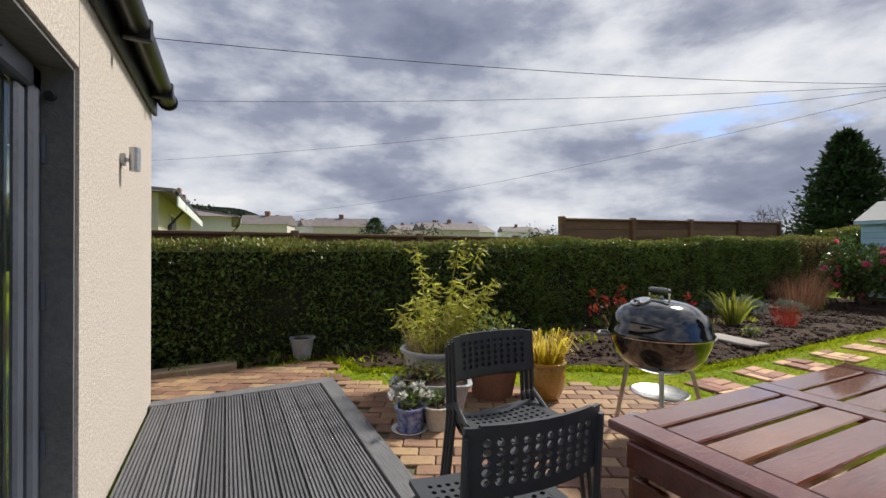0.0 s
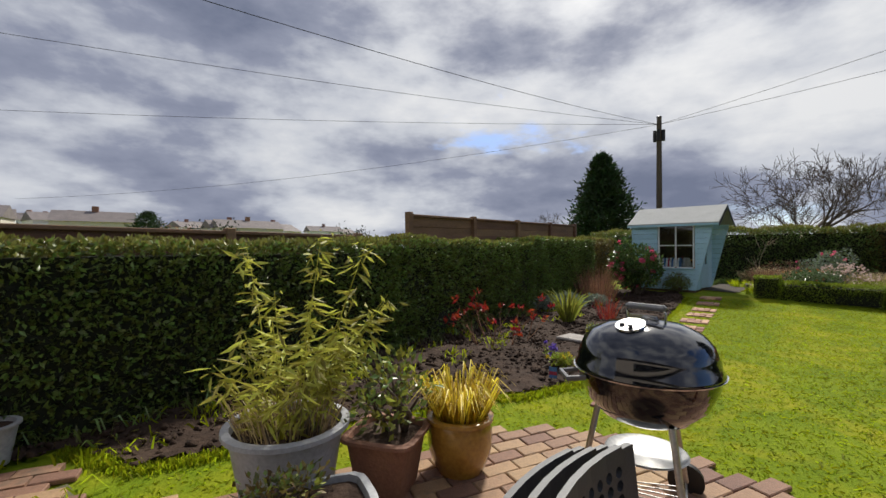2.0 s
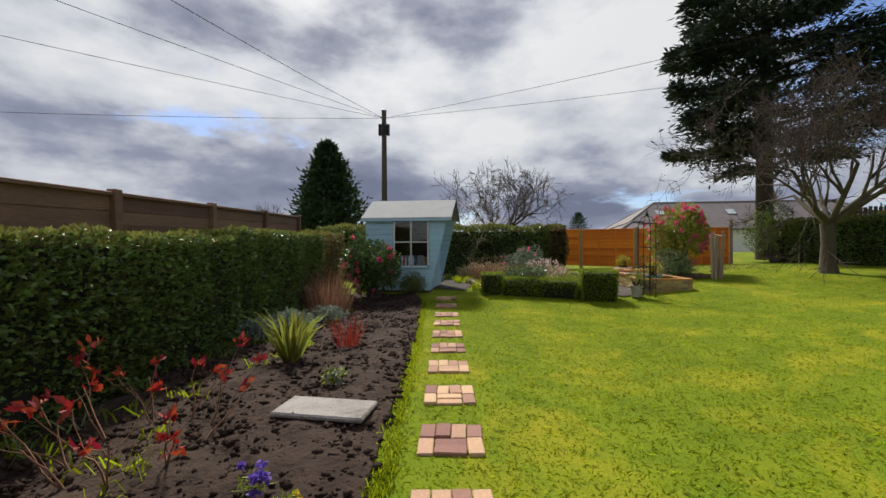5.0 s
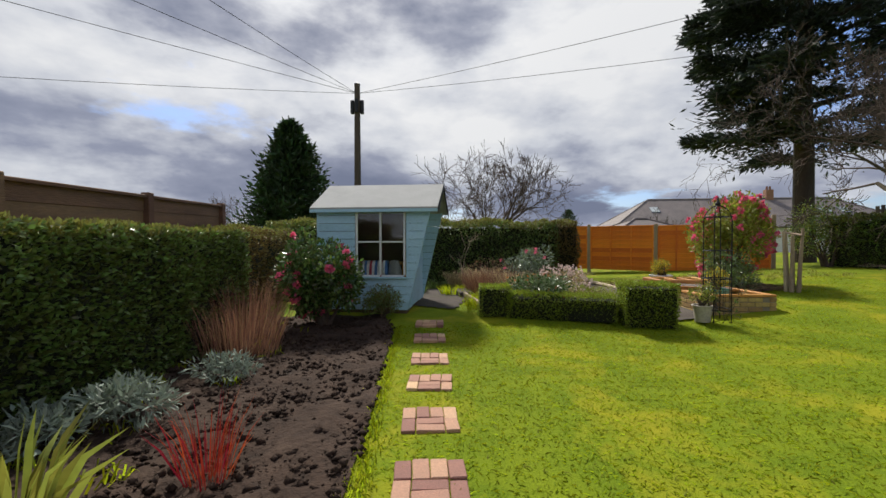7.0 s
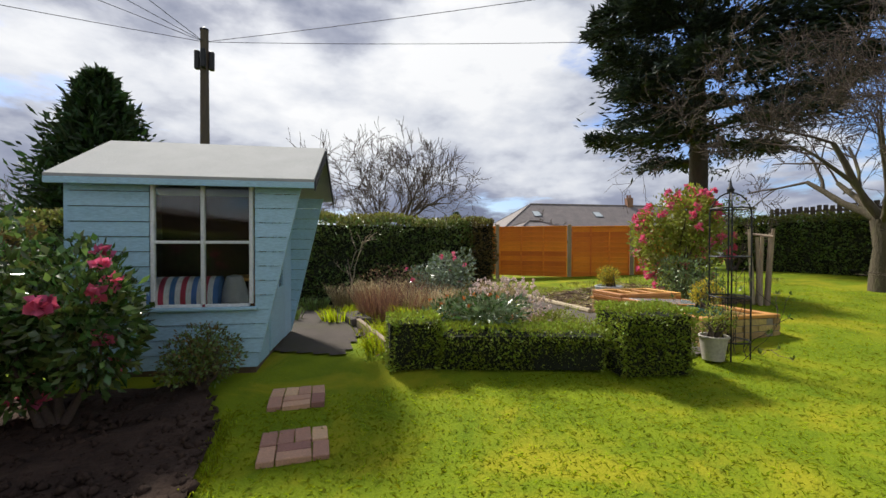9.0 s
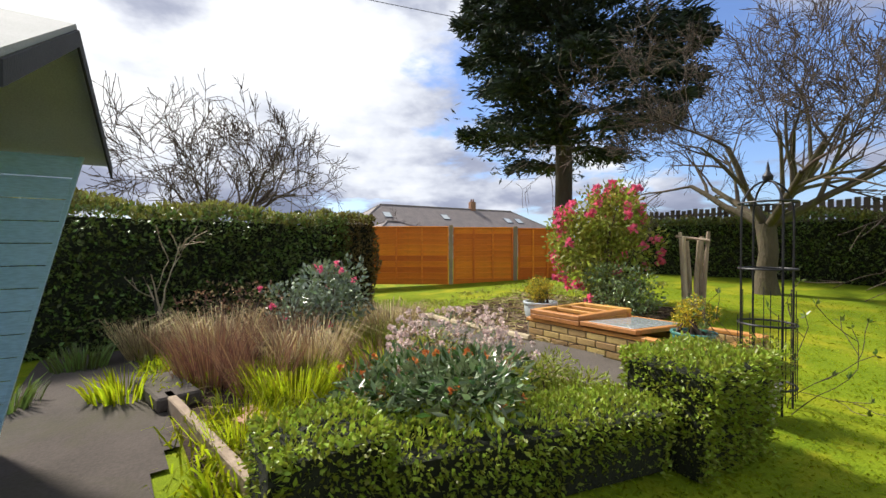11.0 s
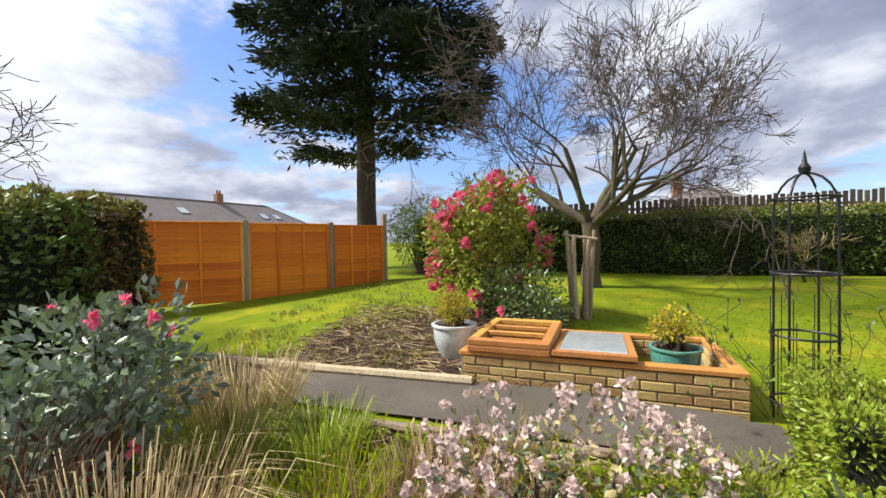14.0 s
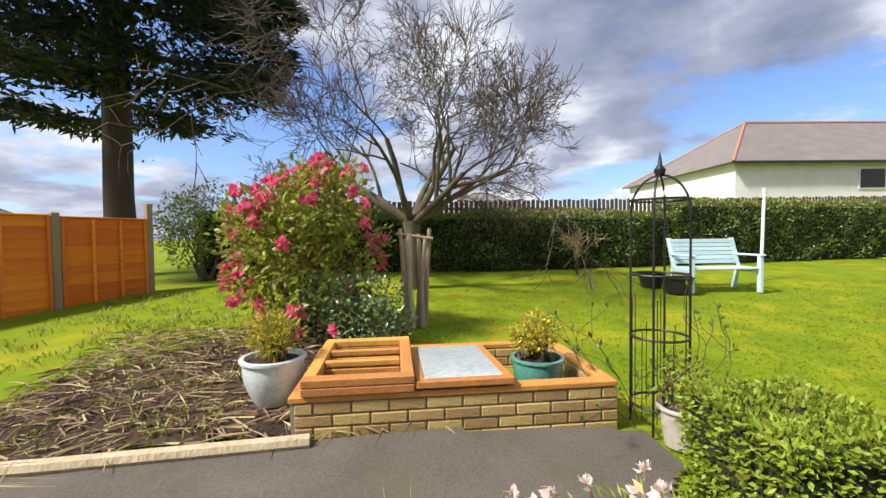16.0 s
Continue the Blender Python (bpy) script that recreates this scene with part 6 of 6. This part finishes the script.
bungalow("long low bungalow with brown slate roof and skylights", (49, -29.5, 0), -90 - 8, 27, 9, 2.7, 5.75, HARLW, 4.5, ((8.5, 0.55), (6.8, 0.55), (-2, 0.6), (-9, 0.6)), ((-8, 1.6, 0.9, 2.1), (0, 1.6, 0.9, 2.1)), ((3, 0),))
bungalow("white rendered bungalow with hipped slate roof", (-12.5, -19.0, 1.0), 180 - 8, 19, 10, 3.6, 6.6, HARLW, 4.2, ((2.5, 0.5),), ((-3.2, 1.3, 2.3, 3.3), (0.5, 1.5, 2.3, 3.2), (4, 1.5, 2.3, 3.2)), (), RIDGE)
bungalow("distant house with grey hipped slate roof", (4.5, -34, 0), 180, 10, 9, 2.8, 5.0, HARLW, 4.4, (), (), ((-1.5, 0),))
bungalow("small house with pale grey slate roof", (30, -9.5, 0), -90, 5.5, 5, 1.5, 2.6, HARLW, 2.4)
bungalow("cream neighbouring bungalow with dark gutters", (-4.5, 15.9, 0), 90, 9, 7.4, 2.45, 3.0, HARL, 3.2, (), ((-2, 1.2, 1.0, 2.1),), white=True)
bungalow("white neighbouring house with low grey roof", (-1.8, 27, 0), 90, 9, 5.0, 2.7, 3.2, HARLW, 2.0, (), (), ((0.5, 0),), white=True)


def distance():
    r = np.random.default_rng(21)
    # low wooded ridge far to one side
    n = 60
    xs = np.linspace(-320, 260, n)
    top = 9 + 32 * np.exp(-((xs + 25) / 85) ** 2) + 2 * np.sin(xs * 0.09)
    g = Geo()
    vs = []
    for x, t in zip(xs, top):
        vs += [(x, 420, -3), (x, 430, t), (x, 520, -3)]
    g.add(vs, [(i * 3 + k, i * 3 + 3 + k, i * 3 + 4 + k, i * 3 + 1 + k) for i in range(n - 1) for k in range(2)])
    solo("far_ridge", g, FARTREE, "distant wooded hill on the horizon", "hill", "structure")
    P = []
    for k in range(420):
        x = r.uniform(-320, 260)
        t = np.interp(x, xs, top)
        c = np.array([x, 424 + r.uniform(-3, 6), t * r.uniform(0.6, 1.0)])
        P.append(c + r.normal(size=(14, 3)) * np.array([3.0, 1, 1.6]))
    P = np.concatenate(P)
    solo("far_woods", leaves("far_woods", P, r.normal(size=P.shape), 3.0, 2.0, FARTREE, 1, 5), FARTREE, "distant dark woods along the ridge", "woods", "stuff")
    for k in range(34):                       # roofs of the town
        x, y = r.uniform(-40, 90), r.uniform(75, 150)
        L = r.uniform(7, 13)
        z = -1.5 + 0.034 * y
        h = 3.2 + 0.011 * y * r.uniform(0.6, 1.2)
        ob = thing("far_house", "distant pale house with grey roof", "house", (x, y, z), r.uniform(-25, 25), "far houses")
        part("wall", Geo().box((-L / 2, -3, -9), (L / 2, 3, h)), HARLW if k % 3 else HARL, ob)
        part("roof", Geo().prism([(-3.3, h - 0.1), (3.3, h - 0.1), (0, h + 1.6)], 0, -L / 2 - 0.2, L / 2 + 0.2), SLATE, ob)
        part("chimney", Geo().box((-0.4, -0.3, h), (0.4, 0.3, h + 2.3)), TERRA, ob)
    for k in range(26):
        x, y = r.uniform(-40, 110), r.uniform(60, 110)
        c = np.array([0, 0, 2.2])
        m = 160
        P = c + r.normal(size=(m, 3)) * np.array([1.4, 1.4, 0.9])
        ob = thing("far_tree", "distant rounded garden tree on the skyline", "tree", (x, y, 0.024 * y), 0, "far trees")
        part("trunk", Geo().tube([(0, 0, -7), (0, 0, 2)], [0.3, 0.15], 6), BARK, ob)
        part("crown", leaves("crown", P, r.normal(size=P.shape), 0.6, 0.3, FARTREE if k % 2 else REDSTEM, 1, k), FARTREE, ob, kind="stuff")


distance()


# ---- ground surfaces ----
patch("concrete_path", [(12.95, 2.3), (13.3, 3.1), (17.2, 3.0), (17.2, 2.15), (14.0, 2.0)], CONCRETE, "cracked mossy concrete path beside the summerhouse", "path", 0.02, 0.004)
patch("border_soil", [(12.55, -0.4), (13.0, 2.1), (17.3, 2.1), (17.4, -0.6), (15.2, -0.65)], SOIL, "weedy border soil with dead stems", "flower bed", 0.022, 0.03)
patch("slab_path", [(12.0, -1.34), (14.1, -1.45), (17.0, -1.42), (17.0, -0.78), (12.3, -0.66), (12.0, -0.9)], CONCRETE, "damp dark concrete path by the cold frame", "path", 0.03, 0.002, 0.05)
patch("mulch_bed", [(14.1, -1.45), (15.9, -1.40), (16.3, -2.4), (15.0, -3.9), (13.3, -3.9), (13.4, -2.5), (14.1, -2.4)], SOIL, "mulched bed under the flowering camellia", "flower bed", 0.025, 0.025)
solo("path_edging", Geo().tube([(0, 0, 0), (1.3, 0.02, 0.0), (2.9, -0.01, 0.0)], 0.045, 8), PALEWOOD, "long round timber edging beside the path", "edging", at=(14.05, -1.36, gz(15, -1.3) + 0.05))
solo("path_edging", Geo().tube([(0, 0, 0), (1.5, 0.03, 0.0), (2.6, 0.06, 0.0)], 0.035, 8), PALEWOOD, "long round timber edging beside the path", "edging", at=(13.0, -0.60, gz(14.5, -0.6) + 0.03), rz=-1)
solo("edging_board", Geo().box((-0.03, -0.8, 0), (0.03, 0.8, 0.12), 0.008), PALEWOOD, "weathered timber edging board", "edging", at=(13.75, 1.98, gz(13.7, 1.98)), rz=-84)
for k, (x, y, a) in enumerate(((13.72, 1.72, 20), (13.6, 1.62, 35), (13.85, 1.66, 10))):
    solo("loose_brick", Geo().box((-0.105, -0.05, 0), (0.105, 0.05, 0.065), 0.006), STEPBRICK, "loose red brick lying in the border", "brick", at=(x, y, gz(x, y) + 0.03), rz=a, group="loose bricks")
solo("stone_slab", Geo().box((-0.35, -0.14, 0), (0.35, 0.14, 0.10), 0.015), CONCRETE, "raised mossy stone slab beside the path", "slab", at=(14.75, 2.05, gz(14.7, 2) + 0.02), rz=8)
solo("stone_slab", Geo().box((-0.34, -0.17, 0), (0.34, 0.17, 0.04), 0.012), PALESTONE, "flat pale stone slab lying in the bed", "slab", at=(6.25, 3.66, 0.04), rz=80)


def scatter_stuff():
    r = np.random.default_rng(99)
    n = 170000                                          # lawn blades
    x, y = r.uniform(1.4, 15.0, n), r.uniform(-6.0, 4.6, n)
    ok = ~inside_poly(x, y, BED) & ~inside_poly(x, y, PATIO) & ~((x > 12.1) & (y > -1.3) & (y < 6)) & ~((x > 11.9) & (x < 14.1) & (y > -2.4) & (y < -1.2))
    near_ = np.exp(-((y - 1.5) / 4.0) ** 2)
    ok &= r.random(n) < 0.25 + 0.75 * near_
    x, y = x[ok], y[ok]
    b = np.stack([x, y, ground_z(x, y) + 0.001], 1)
    off = np.stack([r.normal(size=len(x)) * 0.022, r.normal(size=len(x)) * 0.022, r.uniform(0.006, 0.019, len(x))], 1)
    solo("lawn_grass", blades("lawn_grass", b, off, 0.008, GRASS, 5, 0.3), GRASS, "short green lawn grass", "grass", "stuff")
    n = 9000                                              # longer grass along the bed edge and walls
    seg = np.array(BED[1:11])
    i = r.integers(0, len(seg) - 1, n)
    q = r.random((n, 1))
    p = seg[i] * (1 - q) + seg[i + 1] * q + r.normal(size=(n, 2)) * 0.035 - np.array([0, 0.03])
    off = np.stack([r.normal(size=n) * 0.03, r.normal(size=n) * 0.03, r.uniform(0.04, 0.10, n)], 1)
    solo("edge_grass", blades("edge_grass", np.column_stack([p, ground_z(p[:, 0], p[:, 1])]), off * 0.6, 0.008, GRASS, 6, 0.5), GRASS, "longer ragged grass along the bed edge", "grass", "stuff")
    # clods, twigs and stones in the bed
    n = 16000
    x, y = r.uniform(-1, 12.4, n), r.uniform(3.1, 6.2, n)
    ok = inside_poly(x, y, BED)
    x, y = x[ok], y[ok]
    c = np.column_stack([x, y, ground_z(x, y) + 0.035])
    s = 0.006 + 0.034 * r.random((len(x), 1)) ** 3
    octa = np.array([(1, 0, 0), (0, 1, 0), (-1, 0, 0), (0, -1, 0), (0, 0, 0.8), (0, 0, -0.8)], float)
    v = (c[:, None] + s[:, None] * (octa[None] + r.normal(size=(len(x), 6, 3)) * 0.25)).reshape(-1, 3)
    fo = np.array([(0, 1, 4), (1, 2, 4), (2, 3, 4), (3, 0, 4), (1, 0, 5), (2, 1, 5), (3, 2, 5), (0, 3, 5)])
    solo("soil_clods", quick_mesh("soil_clods", v, (np.arange(len(x))[:, None, None] * 6 + fo[None]).reshape(-1, 3), SOIL), SOIL, "loose dark clods and crumbs of soil", "soil", "stuff")
    for mat, n, box, h, seed, label in ((STRAW, 1500, (13.3, 16.3, -3.9, -1.45), 0.03, 1, "dry straw-coloured stalks lying on the bed"), (MULCH, 1800, (13.3, 16.3, -3.9, -1.45), 0.03, 2, "brown bark and stalk mulch"), (STRAW, 1400, (12.9, 17.2, -0.6, 2.0), 0.05, 3, "dry fallen stems in the border")):
        x, y = r.uniform(box[0], box[1], n), r.uniform(box[2], box[3], n)
        b = np.column_stack([x, y, ground_z(x, y) + r.uniform(0.02, 0.02 + h, n)])
        a = r.uniform(0, 6.28, n)
        L = r.uniform(0.06, 0.30, n)
        solo("dead_stalks", blades("dead_stalks", b, np.column_stack([np.cos(a) * L, np.sin(a) * L, r.normal(size=n) * 0.02]), 0.012, mat, seed, 0.1), mat, label, "mulch", "stuff")
    for mat, n, hh, box, label in ((GRASS, 5200, 0.14, (12.9, 17.3, -0.6, 2.1), "rough weeds and grass in the border"), (BOX, 1500, 0.12, (12.7, 17.0, -0.6, 2.1), "bright green weeds in the border"), (HEDGE, 2200, 0.14, (-1.0, 12.3, 5.2, 6.0), "weeds at the hedge foot"), (GRASS, 900, 0.12, (1.0, 12.3, 4.4, 5.9), "scattered grass tufts in the bed"), (YLEAF, 3500, 0.06, (14.6, 17.6, -6.5, -1.4), "dry yellowish rough grass")):
        k = n // 12
        cx, cy = r.uniform(box[0], box[1], k), r.uniform(box[2], box[3], k)
        i = r.integers(0, k, n)
        x, y = cx[i] + r.normal(size=n) * 0.06, cy[i] + r.normal(size=n) * 0.06
        off = np.stack([r.normal(size=n) * hh * 0.5, r.normal(size=n) * hh * 0.5, r.uniform(0.4, 1.2, n) * hh], 1)
        solo("weeds", blades("weeds", np.column_stack([x, y, ground_z(x, y) + 0.015]), off, 0.013, mat, int(n), 0.6), mat, label, "weeds", "stuff")


scatter_stuff()


# ---- stepping bricks and patio pavers ----
def stepping_stones():
    brick = Geo().box((-0.098, -0.048, 0), (0.098, 0.048, 0.05), 0.005).mesh("brick", STEPBRICK)
    r = np.random.default_rng(4)
    for k, x in enumerate((4.37, 5.12, 5.88, 6.66, 7.46, 8.22, 9.0, 9.8, 10.58, 11.43, 12.12)):
        y = 2.76
        ob = thing("stepping_stone", "square stepping stone of red and grey bricks set in the lawn", "stepping stone", (x, y, gz(x, y) - 0.028), r.normal() * 2, "stepping stones")
        for dx, dy, a in ((-0.10, -0.15, 0), (0.10, -0.15, 0), (-0.15, 0.0, 90), (-0.05, 0.0, 90), (0.10, 0.05, 0), (0.10, -0.05, 0), (-0.10, 0.15, 0), (0.10, 0.15, 0)):
            part("brick", brick, STEPBRICK, ob, at=pose(dx * 1.02, dy * 1.02, r.normal() * 0.003, r.normal(), r.normal(), a + r.normal() * 1.5))


stepping_stones()


def pavers():
    """Basket of staggered brick pavers laid at a slant over the terrace."""
    ob = thing("patio", "weathered brown brick paving with mossy joints", "patio", (0, 0, 0), 0, "", "structure")
    brick = Geo().box((-0.0985, -0.0485, 0), (0.0985, 0.0485, 0.03), 0.005).mesh("paver", PAVER)
    r = np.random.default_rng(14)
    rest, near_n = Geo(), 0
    th = radians(-28)
    c, s = math.cos(th), math.sin(th)
    spots = []
    for j in range(-60, 90):
        for i in range(-40, 60):
            u, v = (i + 0.5 * (j % 2)) * 0.204, j * 0.1035
            x, y = c * u - s * v, s * u + c * v
            if x < 1.36 and y < 4.41:
                continue
            if inside_poly(np.array([x]), np.array([y]), PATIO)[0]:
                spots.append((math.hypot(x - 2.4, y - 3.0), x, y))
    spots.sort()
    for k, (_, x, y) in enumerate(spots):
        m = pose(x, y, gz(x, y) + 0.006 + r.normal() * 0.002, r.normal() * 0.7, r.normal() * 0.7, math.degrees(th) + r.normal() * 0.8)
        if k < 300:
            part("paver", brick, PAVER, ob, at=m)
        else:
            rest.box((-0.0985, -0.0485, 0), (0.0985, 0.0485, 0.03), 0, m)
    part("further_pavers", rest, PAVERREST, ob, kind="stuff")


PAVERREST = material("brick pavers beyond", (0.34, 0.20, 0.12), 0.75, (0.22, 0.13, 0.08), 14, 110, 0.6, vary=0.34, island=True, stain=(0.13, 0.10, 0.07))
pavers()
